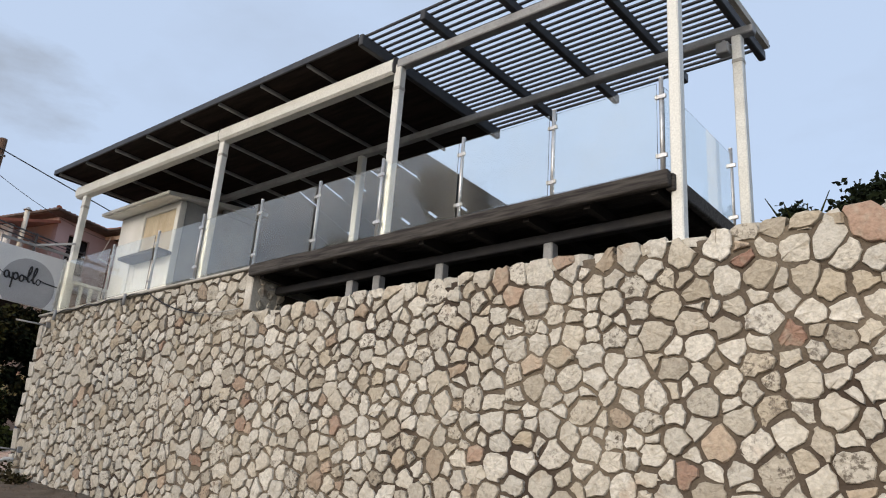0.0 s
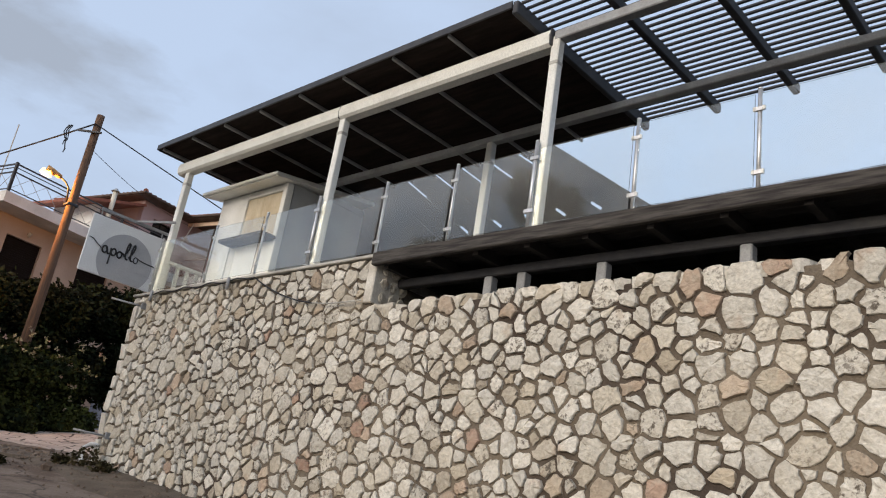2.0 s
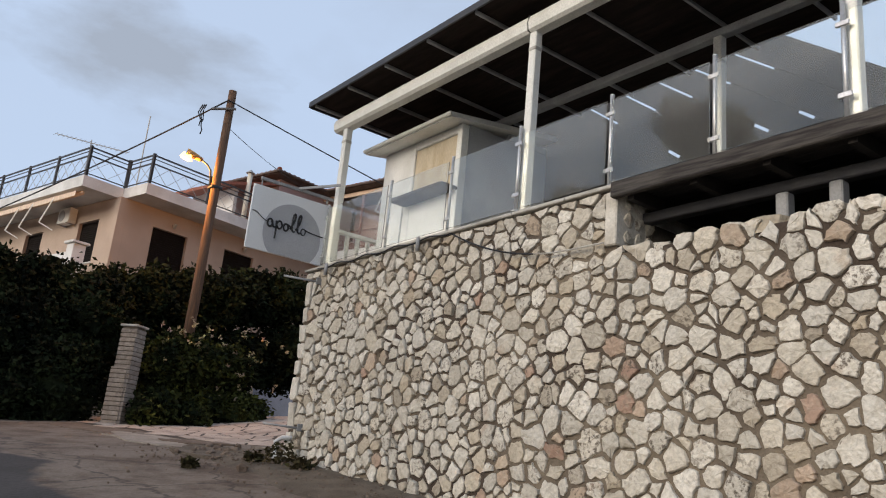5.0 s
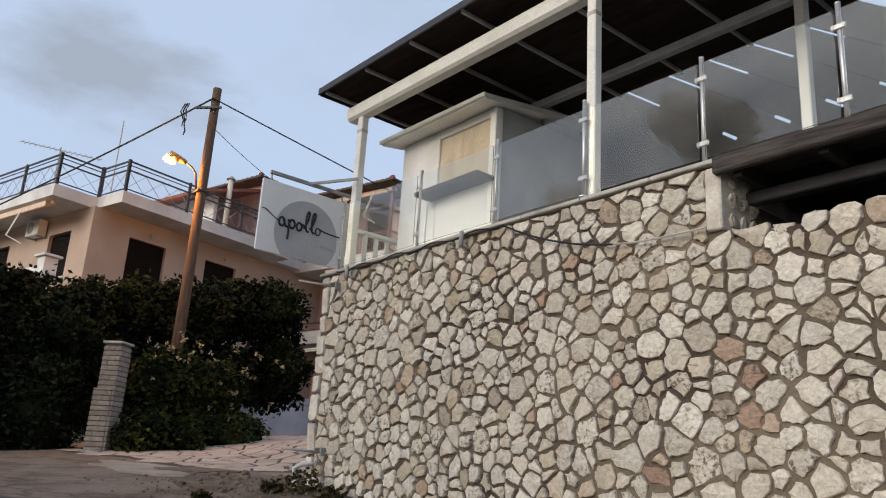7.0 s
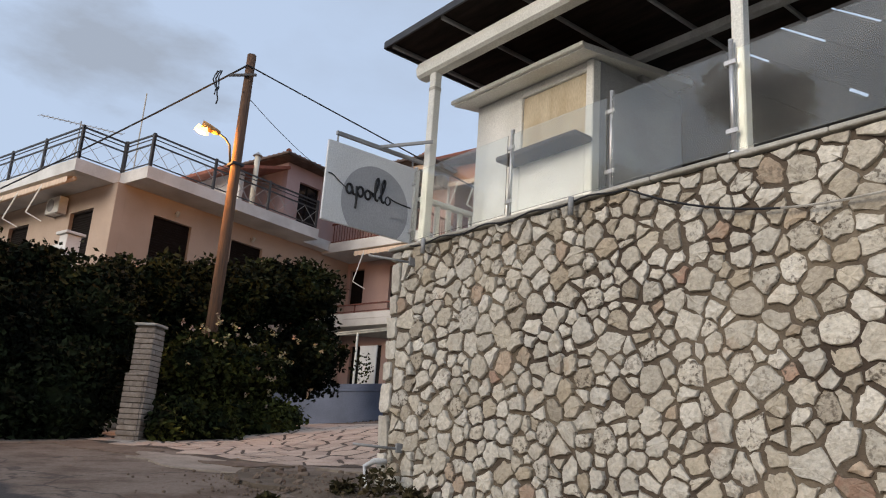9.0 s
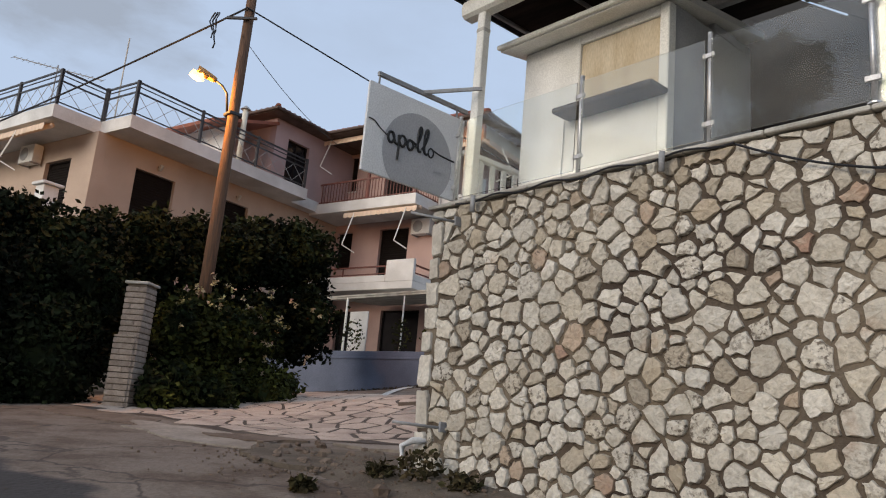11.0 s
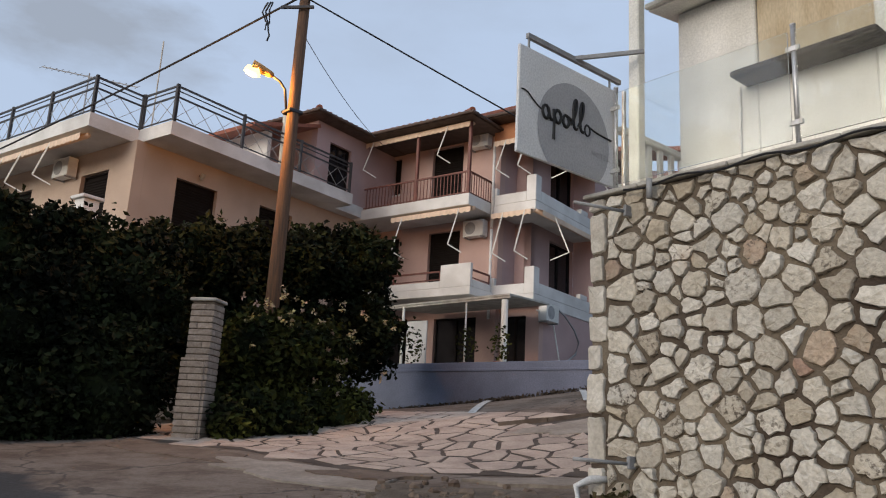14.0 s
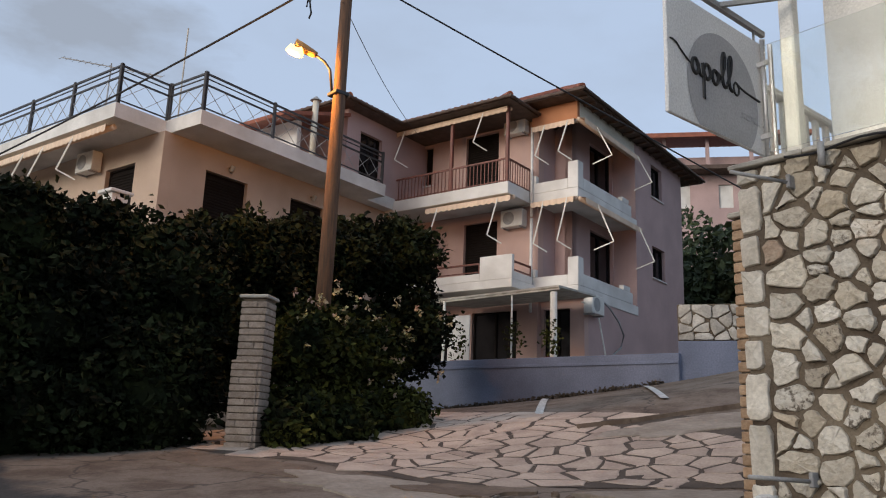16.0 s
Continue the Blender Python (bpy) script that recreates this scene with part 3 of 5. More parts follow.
# uneven crest stones of the lower wall
x = STEP + 0.1
crest = Build()
while x < RIGHT:
    w = rng.uniform(0.12, 0.36)
    h = rng.uniform(0.01, 0.075)
    k = 9
    n = len(crest.v)
    for s, zz in ((1.0, TOP_LO - 0.08), (0.97, TOP_LO + h * 0.8), (0.8, TOP_LO + h)):
        for i in range(k):
            an = 2 * math.pi * i / k
            crest.v.append((x + w / 2 + s * w * 0.5 * math.cos(an) + rng.uniform(-0.02, 0.02), WALL_Y + 0.16 + s * 0.17 * math.sin(an), zz + rng.uniform(-0.008, 0.008)))
    for r in range(2):
        for i in range(k):
            j = (i + 1) % k
            crest.f.append((n + r * k + i, n + r * k + j, n + (r + 1) * k + j, n + (r + 1) * k + i))
    crest.f.append(tuple(n + 2 * k + i for i in range(k)))
    x += w * 0.97
part("crest_stones", crest, STONES, wall, kind="stuff")
# end of the upper wall at the step
part("end_post", Build().box((STEP - 0.13, WALL_Y - 0.03, TOP_LO + 0.06), (STEP + 0.012, WALL_Y + 0.42, TOP_HI - 0.03)), QUOIN, wall, "pale dressed stone ending the high wall")
# stones on the end face of the high wall
for k in range(3):
    for j in range(3):
        cz, cy_ = TOP_LO + 0.16 + 0.17 * j, 0.14 + 0.15 * k
        o = [(cy_ + 0.07 * math.cos(a) * rng.uniform(0.75, 1.1), cz + 0.075 * math.sin(a) * rng.uniform(0.75, 1.1)) for a in np.linspace(0, 6.283, 9)[:-1]]
        one = Build()
        stone_build(one, o, (cy_, cz), 0.03)
        one.v = [(STEP - (y - WALL_Y) + 0.004, WALL_Y + x, zz) for x, y, zz in one.v]
        part("stone", one, STONE, wall)
# coping slabs
x = LEFT - 0.06
while x < STEP:
    w = min(rng.uniform(0.55, 0.9), STEP + 0.02 - x)
    part("coping_slab", Build().box((x, WALL_Y - 0.05, TOP_HI), (x + w - 0.006, WALL_Y + 0.5, TOP_HI + 0.04)), COPING, wall)
    x += w

# ---- terrace ----
FLOOR = 4.66
terrace = part("terrace_floor", Build().box((LEFT + 0.05, WALL_Y + 0.5, 4.4), (STEP, 10.2, FLOOR)), COPING, label="grey concrete terrace slab above the wall", kind="structure")
# Added panel closing the void below the deck, its shade put into the colour.
cellar = part("wall_void_shade", Build().box((STEP, 9.3, 1.0), (-2.6, 9.6, 4.5)), DARKWOOD, label="added dark panel standing for the shade below the deck", kind="structure")
part("wall_cellar_side", Build().box((STEP - 0.25, WALL_Y + 0.5, 1.0), (STEP, 9.3, 4.4)), MORTAR, label="rough masonry side wall below the deck", kind="structure")
part("ground_bank", Build().box((-2.55, WALL_Y + 0.5, 1.0), (14, 60, 3.85)), DIRT, label="raised bank of earth behind the wall", kind="structure")
part("ground_cellar", Build().box((STEP, WALL_Y + 0.5, 0.8), (-2.55, 9.3, 2.6)), DIRT, label="dark earth floor below the deck", kind="structure")

deck = thing("deck", "dark weathered timber deck with glass railing on it", "deck")
part("front_beam", Build().box((STEP - 0.02, 6.1, 4.50), (-2.74, 6.18, 4.65)), TIMBER, deck, "weathered timber edge beam")
part("end_beam", Build().box((-2.80, 6.185, 4.48), (-2.72, 9.2, 4.64)), TIMBER, deck)
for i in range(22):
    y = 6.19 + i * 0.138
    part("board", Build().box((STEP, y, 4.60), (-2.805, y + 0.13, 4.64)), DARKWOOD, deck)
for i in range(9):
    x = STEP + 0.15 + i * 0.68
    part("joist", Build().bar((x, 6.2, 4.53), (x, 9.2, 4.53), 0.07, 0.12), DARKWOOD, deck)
part("bearer", Build().box((STEP, 6.55, 4.36), (-2.85, 6.67, 4.465)), DARKSTEEL, deck)
for x in (-7.07, -6.62, -5.65, -4.23):
    part("prop", Build().box((x - 0.055, 6.54, 2.6), (x + 0.055, 6.66, 4.36)), GREYSTEEL, deck, "grey steel prop")

# ---- pergola roof ----
pergola = thing("pergola", "white steel pergola, half dark sheet roof and half open slats", "pergola")
ROOF_Z, Y_F, Y_B = 7.30, 5.87, 8.80
for x, y, z in ((-13.99, 6.3, TOP_HI + 0.04), (-9.89, 6.3, TOP_HI + 0.04), (-6.31, 6.3, 4.64), (-2.72, 6.29, 4.0), (-2.69, 7.9, 3.85), (-8.55, 7.9, 4.66), (-13.98, 7.95, 4.66)):
    p = part("post", Build().box((x - 0.055, y - 0.055, z), (x + 0.055, y + 0.055, 7.0)), WHITE, pergola)
    part("foot_plate", Build().box((x - 0.09, y - 0.09, z), (x + 0.09, y + 0.09, z + 0.012)), WHITE, p)
    part("collar", Build().box((x - 0.06, y - 0.06, 6.62), (x + 0.06, y + 0.06, 6.68)), COPING, p)
# folded awning cassette as front beam: rounded profile
for x0, x1 in ((-14.26, -9.94), (-9.92, -6.36)):
    b = Build()
    prof = [(6.20, 6.89), (6.24, 6.86), (6.36, 6.86), (6.40, 6.90), (6.40, 7.05), (6.36, 7.09), (6.26, 7.09), (6.21, 7.06), (6.185, 6.98)]
    k = len(prof)
    b.v = [(x0, y, z) for y, z in prof] + [(x1, y, z) for y, z in prof]
    b.f = [tuple(range(k - 1, -1, -1)), tuple(range(k, 2 * k))] + [((i + 1) % k, i, k + i, k + (i + 1) % k) for i in range(k)]
    b.f = [tuple(reversed(q)) for q in b.f]
    case = part("awning_cassette", b, WHITE, pergola, "cream awning cassette along the front")
    part("end_cap", Build().box((x1 - 0.0, 6.2, 6.87), (x1 + 0.02, 6.39, 7.08)), DARKSTEEL, case)
part("front_beam", Build().box((-6.33, 6.24, 6.94), (-2.55, 6.36, 7.06)), GREYSTEEL, pergola)
part("rear_beam", Build().box((-14.2, 7.84, 6.96), (-2.5, 7.96, 7.06)), GREYSTEEL, pergola)
part("end_rail", Build().bar((-2.55, Y_F, 7.12), (-2.55, 8.45, 7.12), 0.06, 0.09), COPING, pergola)
part("roof_sheet", Build().box((-14.5, Y_F, ROOF_Z - 0.03), (-6.68, Y_B, ROOF_Z + 0.01)), SHEET, pergola, "dark brown roof sheeting")
part("edge_strip", Build().box((-14.52, Y_F - 0.03, ROOF_Z - 0.07), (-6.66, Y_F - 0.004, ROOF_Z + 0.03)), DARKSTEEL, pergola)
part("edge_strip", Build().box((-14.53, Y_F, ROOF_Z - 0.07), (-14.505, Y_B, ROOF_Z + 0.03)), DARKSTEEL, pergola)
for i in range(8):
    x = -14.39 + i * 0.963
    part("rafter", Build().box((x - 0.02, Y_F + 0.02, ROOF_Z - 0.085), (x + 0.02, Y_B, ROOF_Z - 0.034)), GREYSTEEL, pergola)
for i in range(4):
    x = -5.62 + i * 0.97
    part("rafter", Build().box((x - 0.04, Y_F, ROOF_Z - 0.15), (x + 0.04, Y_B, ROOF_Z - 0.02)), DARKSTEEL, pergola, "dark steel rafter")
part("rafter", Build().box((-6.655, Y_F - 0.02, ROOF_Z - 0.15), (-6.58, Y_B, ROOF_Z + 0.02)), DARKSTEEL, pergola)
i, y = 0, Y_F + 0.02
while y < Y_B:
    part("slat", Build().box((-6.578, y, ROOF_Z - 0.018), (-2.6, y + 0.032, ROOF_Z + 0.016)), DARKSTEEL, pergola)
    y += 0.105
fl = thing("floodlight", "small grey floodlight on the pergola corner post", "lamp")
part("housing", Build().box((-2.90, 7.78, 6.76), (-2.76, 7.92, 6.90)), GREYSTEEL, fl)
part("bracket", Build().bar((-2.83, 7.85, 6.90), (-2.83, 7.87, 6.97), 0.03), GREYSTEEL, fl)

# dark slatted screen at the back of the terrace, with daylight in its slits
screen = thing("rear_screen", "dark grey sloping screen with slits of daylight", "screen")
cuts = [-7.0, -1.73, -1.2, -0.67, -0.2, 0.25, 0.72, 1.27]
for i, (c0, c1) in enumerate(zip(cuts[:-1], cuts[1:])):
    g = 0.04 if i else 0
    b = Build()
    # band runs down to +x: z = c - 0.75 * x
    xa0, xb0 = (c0 + g - 7.75) / 0.75, (c0 + g - 4.66) / 0.75
    xa1, xb1 = (c1 - g - 7.75) / 0.75, (c1 - g - 4.66) / 0.75
    if i == 0:
        xb0 = xa0 = -14.1
    b.v = [(x, y, z) for y in (9.40, 9.43) for x, z in ((xb0, 4.66), (xb1, 4.66), (max(xa1, -14.1), min(7.75, c1 - g + 0.75 * 14.1)), (xa0, 7.7))]
    b.f = [(0, 1, 2, 3), (7, 6, 5, 4), (1, 0, 4, 5), (2, 1, 5, 6), (3, 2, 6, 7), (0, 3, 7, 4)]
    part("panel", b, SCREEN, screen)
for c in cuts[1:-1]:
    for lo, hi in ((4.66, 5.12), (5.28, 5.72), (5.88, 6.45), (6.6, 7.3)) if c > -1.7 else ((6.1, 7.3),):
        xa, xb = (c - hi) / 0.75, (c - lo) / 0.75
        part("lath", Build().bar((xa, 9.45, hi), (xb, 9.45, lo), 0.10, 0.02, up=(0, 1, 0)), SCREEN, screen)


# ---- glass railing ----
railing = thing("glass_railing", "clear glass railing on brushed stainless steel posts", "railing")


def rail_post(x, y):
    base = 4.65 if x > STEP - 0.05 else 4.67
    p = part("post", Build().tube([(x, y, base), (x, y, 5.66)], 0.021, 10), INOX, railing, "brushed stainless steel post", smooth=True)
    part("base_plate", Build().tube([(x, y, base), (x, y, base + 0.012)], 0.05, 12), INOX, p)
    part("cap", Build().tube([(x, y, 5.66), (x, y, 5.672)], 0.023, 10), INOX, p)
    for z in (4.86, 5.46):
        part("clamp", Build().box((x - 0.055, y - 0.028, z - 0.022), (x + 0.055, y - 0.005, z + 0.022)), INOX, p)


XS = (-14.2, -12.53, -11.2, -9.92, -8.68, -7.51, -6.34, -5.19, -4.02, -2.86)
for x in XS:
    rail_post(x, 6.20 if x in (-9.92, -6.34) else 6.27)
rail_post(-2.86, 7.98)


def pane(a, b):
    g = part("glass_panel", Build().box(a, b), GLASS, railing, "clear glass panel")
    g.visible_shadow = False


for x0, x1 in zip(XS[:-1], XS[1:]):
    pane((x0 + 0.03, 6.232, 4.72), (x1 - 0.03, 6.242, 5.60))
pane((-2.865, 6.32, 4.72), (-2.855, 7.95, 5.60))

# white baluster rail at the terrace's end
fence = thing("baluster_rail", "white painted wooden baluster rail at the terrace end", "railing")
part("top_rail", Build().box((-14.33, 6.42, 5.30), (-14.23, 9.2, 5.36)), WHITE, fence)
part("bottom_rail", Build().box((-14.31, 6.42, 4.76), (-14.25, 9.2, 4.80)), WHITE, fence)
for i in range(15):
    y = 6.48 + i * 0.185
    part("baluster", Build().box((-14.3, y, 4.70), (-14.26, y + 0.07, 5.30)), WHITE, fence)

# ---- kiosk ----
kiosk = thing("kiosk", "white bar kiosk with a boarded-up hatch and shelf", "kiosk")
KX0, KX1, KY0, KY1 = -13.95, -12.03, 6.92, 8.6
part("front_wall", Build().box((KX0, KY0, FLOOR), (-13.14, KY0 + 0.1, 6.70)), KIOSK, kiosk)
part("front_wall", Build().box((-13.138, KY0, FLOOR), (-12.12, KY0 + 0.1, 5.78)), KIOSK, kiosk)
part("front_wall", Build().box((-13.138, KY0, 6.58), (-12.12, KY0 + 0.1, 6.70)), KIOSK, kiosk)
part("corner_post", Build().box((-12.118, KY0 - 0.015, FLOOR), (KX1 + 0.02, KY0 + 0.12, 6.70)), WHITE, kiosk)
part("side_wall", Build().box((KX1 - 0.1, KY0 + 0.122, FLOOR), (KX1, KY1, 6.74)), KIOSKSHADE, kiosk)
part("side_gable", Build().box((KX1 - 0.09, KY0 + 0.9, 6.742), (KX1 - 0.004, KY1, 6.86)), KIOSKSHADE, kiosk)
part("side_wall", Build().box((KX0, KY0 + 0.102, FLOOR), (KX0 + 0.1, KY1, 6.72)), KIOSK, kiosk)
part("hatch_board", Build().box((-13.136, KY0 + 0.03, 5.782), (-12.122, KY0 + 0.06, 6.578)), PLY, kiosk, "unpainted plywood board over the hatch")
part("shelf", Build().box((-13.24, 6.62, 5.68), (-12.0, KY0 - 0.004, 5.74)), TIMBER, kiosk, "dark weathered serving shelf")
b = Build()
lo = [(-14.08, 6.62, 6.66), (-11.9, 6.62, 6.66), (-11.93, 8.7, 6.99), (-14.08, 8.7, 6.99)]
b.v = lo + [(x, y, z + 0.075) for x, y, z in lo]
b.f = [(3, 2, 1, 0), (4, 5, 6, 7), (0, 1, 5, 4), (1, 2, 6, 5), (2, 3, 7, 6), (3, 0, 4, 7)]
part("roof", b, KIOSK, kiosk, "white overhanging roof board")
part("gutter", Build().box((-14.1, 6.57, 6.675), (-11.88, 6.617, 6.73)), WHITE, kiosk)
part("conduit", Build().tube([(-13.32, 6.9, 4.68), (-13.3, 6.9, 5.7)], 0.012, 6), PVC, kiosk)

# ---- hanging sign ----
sign = thing("hanging_sign", "white hotel signboard with grey disc and black script", "sign")
SX = -14.40
part("board", Build().box((SX - 0.03, 5.10, 4.77), (SX, 6.42, 5.72)), SIGN, sign)
b = Build()
cy, cz, rad = 5.80, 5.10, 0.47
pts = [(cy + rad * math.cos(a), max(4.775, cz + rad * math.sin(a))) for a in np.linspace(-0.76, math.pi + 0.76, 48)]
b.face(*[(SX + 0.004, y, z) for y, z in pts])
part("disc", b, SIGNGREY, sign, "flat grey disc printed on the board")


def stroke(points, r):
    """A pen stroke through the points (along, up), smoothed."""
    cu = bpy.data.curves.new("stroke", "CURVE")
    cu.dimensions, cu.bevel_depth, cu.bevel_resolution, cu.resolution_u = "3D", r, 2, 8
    sp = cu.splines.new("NURBS")
    sp.points.add(len(points) - 1)
    for q, (y, z) in zip(sp.points, points):
        q.co = (SX + 0.006, y, z, 1)
    sp.use_endpoint_u, sp.order_u = True, 3
    ob = new("script_stroke", cu)
    dg = bpy.context.evaluated_depsgraph_get()
    me = bpy.data.meshes.new_from_object(ob.evaluated_get(dg))
    bpy.data.objects.remove(ob)
    me.materials.clear()
    me.materials.append(INK)
    o = new("script_stroke", me)
    o.parent = sign
    return o


def loop(y, z, ry, rz, a0, a1, k=9):
    return [(y + ry * math.cos(radians(a0 + (a1 - a0) * i / k)), z + rz * math.sin(radians(a0 + (a1 - a0) * i / k))) for i in range(k + 1)]


stroke([(5.13, 5.32), (5.19, 5.33), (5.27, 5.26), (5.37, 5.215)], 0.006)
stroke(loop(5.425, 5.21, 0.042, 0.06, 70, 430) + [(5.468, 5.20), (5.485, 5.155), (5.51, 5.16)], 0.0145)
stroke([(5.52, 5.26), (5.535, 5.16), (5.525, 4.99)], 0.0145)
stroke(loop(5.575, 5.21, 0.042, 0.06, 180, -170), 0.0145)
stroke(loop(5.68, 5.20, 0.04, 0.055, 100, 460) + [(5.75, 5.23)], 0.0145)
for y in (5.775, 5.865):
    stroke([(y - 0.03, 5.19), (y + 0.02, 5.27), (y + 0.05, 5.40), (y + 0.03, 5.45), (y + 0.0, 5.38), (y, 5.22), (y + 0.02, 5.155), (y + 0.05, 5.17)], 0.0145)
stroke(loop(5.965, 5.20, 0.038, 0.052, 100, 460) + [(6.0, 5.235), (6.10, 5.21), (6.30, 5.20)], 0.009)
cu = bpy.data.curves.new("word", "FONT")
cu.body, cu.size, cu.extrude, cu.space_character = "HOTEL", 0.07, 0.001, 1.25
tmp = new("word", cu)
me = bpy.data.meshes.new_from_object(tmp.evaluated_get(bpy.context.evaluated_depsgraph_get()))
bpy.data.objects.remove(tmp)
me.materials.clear()
me.materials.append(SIGNGREY)
word = new("lettering", me)
word.parent = sign
word.matrix_world = Matrix.Translation((SX + 0.008, 6.02, 4.99)) @ Matrix(((0, 0, 1, 0), (1, 0, 0, 0), (0, 1, 0, 0), (0, 0, 0, 1)))
for y in (6.33, 6.365):
    part("dot", Build().box((SX + 0.003, y, 4.995), (SX + 0.006, y + 0.016, 5.011)), SIGNGREY, sign)
part("arm", Build().bar((SX - 0.015, 5.20, 5.83), (SX - 0.015, 6.45, 5.83), 0.035, 0.045), GREYSTEEL, sign)
part("stay", Build().bar((SX - 0.015, 5.80, 5.84), (-14.02, 6.28, 5.95), 0.03, 0.035), GREYSTEEL, sign)
part("side_pole", Build().tube([(SX + 0.04, 6.45, 4.67), (SX + 0.04, 6.45, 5.72)], 0.02, 8), INOX, sign)
for y in (5.22, 6.3):
    part("hook", Build().bar((SX - 0.015, y, 5.72), (SX - 0.015, y, 5.82), 0.015), GREYSTEEL, sign)

sign.matrix_world = Matrix.Translation((0.16, -0.055, -0.05))
kiosk.matrix_world = Matrix.Translation((-0.12, 0.17, 0.0))

# ---- fittings on the wall ----
for z, x1 in ((4.43, -13.98), (2.35, -13.95)):
    st = thing("pipe_stub", "grey steel pipe stub fixed to the wall end", "pipe", "pipe stubs")
    part("pipe", Build().tube([(x1 - 0.2, 5.68, z), (x1, 6.13, z - 0.02)], 0.015, 8), GREYSTEEL, st, smooth=True)
    part("flange", Build().box((x1 - 0.015, 6.1, z - 0.06), (x1 + 0.015, 6.19, z + 0.04)), GREYSTEEL, st)
dr = thing("drain_pipe", "white plastic drain pipe at the wall foot", "pipe")
part("pipe", Build().tube([(-14.25, 6.3, 2.2), (-14.3, 6.08, 2.19), (-14.42, 6.05, 2.13), (-14.38, 6.03, 1.95), (-14.22, 6.02, 1.80)], 0.035, 8), PVC, dr, smooth=True)
cb = thing("wall_cable", "thin black cable drooping along the stone wall", "cable")
pts = [(x, 6.13, 4.08 + 0.5 * (max(0, -9.0 - x) / 1.9) ** 2.0) for x in np.linspace(-10.9, -8.6, 16)]
part("strand", Build().tube(pts[:10], 0.010, 5), CABLE, cb)
part("strand", Build().tube(pts[9:], 0.010, 5), COPING, cb, "pale sleeved end of the cable")
part("strand", Build().tube([(x, 6.115, 4.60 - 0.02 * math.sin(x * 9)) for x in np.linspace(-14.0, -10.9, 30)], 0.010, 5), CABLE, cb)
for x in (-13.72, -11.52):
    sp = thing("drain_spout", "short grey drain spout under the coping", "pipe", "drain spouts")
    part("pipe", Build().tube([(x, 6.09, 4.47), (x, 6.09, 4.64)], 0.026, 8), GREYSTEEL, sp, smooth=True)


# ---- hotel ----
HT = pose(0, 0, 0, 0, 0, 13.5)
hotel = thing("hotel_building", "three-storey pink rendered hotel with white balconies and tiled roof", "building", at=HT)


def pierced(b, axis_u, a0, a1, at, thick, z0, z1, holes):
    """A wall along u (axis_u) or v from a0 to a1, its near face at 'at', with rectangular holes."""
    cu_ = sorted({a0, a1, *[h[0] for h in holes], *[h[1] for h in holes]})
    cz_ = sorted({z0, z1, *[h[2] for h in holes], *[h[3] for h in holes]})
    for p, q in zip(cu_[:-1], cu_[1:]):
        for r, s in zip(cz_[:-1], cz_[1:]):
            mu, mz = (p + q) / 2, (r + s) / 2
            if any(h[0] < mu < h[1] and h[2] < mz < h[3] for h in holes):
                continue
            lo, hi = (p, at, r), (q, at + thick, s)
            if not axis_u:
                lo, hi = (at - thick, p, r), (at, q, s)
            (x0, y0, z0_), (x1, y1, z1_) = lo, hi
            c = [(x0, y0, z0_), (x1, y0, z0_), (x1, y1, z0_), (x0, y1, z0_), (x0, y0, z1_), (x1, y0, z1_), (x1, y1, z1_), (x0, y1, z1_)]
            ids = []
            for v in c:
                if v not in b.v:
                    b.v.append(v)
                ids.append(b.v.index(v))
            for f in ((0, 3, 2, 1), (4, 5, 6, 7), (0, 1, 5, 4), (1, 2, 6, 5), (2, 3, 7, 6), (3, 0, 4, 7)):
                f = tuple(ids[i] for i in f)
                twin = [q for q in b.f if set(q) == set(f)]
                if twin:
                    b.f.remove(twin[0])
                else:
                    b.f.append(f)
    return b


def opening(name, axis_u, h, at, shutter=False):
    """A window or door set 12 cm into its hole: frame, leaves, sill."""
    a0, a1, z0, z1 = h

    def bx(p0, p1, d0, d1, r0, r1):
        return Build().box((p0, at + d0, r0), (p1, at + d1, r1)) if axis_u else Build().box((at - d1, p0, r0), (at - d0, p1, r1))

    w = part(name, bx(a0, a1, 0.17, 0.19, z0, z1), DARKGLASS if not shutter else DARKDOOR, hotel)
    e = 0.05
    for p in ((a0, a0 + e, z0, z1), (a1 - e, a1, z0, z1), (a0 + e, a1 - e, z1 - e, z1), (a0 + e, a1 - e, z0, z0 + e)):
        part("frame", bx(p[0], p[1], 0.11, 0.165, p[2], p[3]), DARKDOOR, w)
    if shutter:
        n = int((z1 - z0 - 0.12) / 0.075)
        for i in range(n):
            z = z0 + 0.06 + i * 0.075
            part("slat", bx(a0 + e, a1 - e, 0.13, 0.16, z, z + 0.055), DARKDOOR, w)
    else:
        m = (a0 + a1) / 2
        part("mullion", bx(m - 0.035, m + 0.035, 0.115, 0.165, z0 + e, z1 - e), DARKDOOR, w)
    if name == "window":
        part("sill", bx(a0 - 0.06, a1 + 0.06, -0.05, 0.1, z0 - 0.05, z0 - 0.002), CONCWHITE, w)
    return w


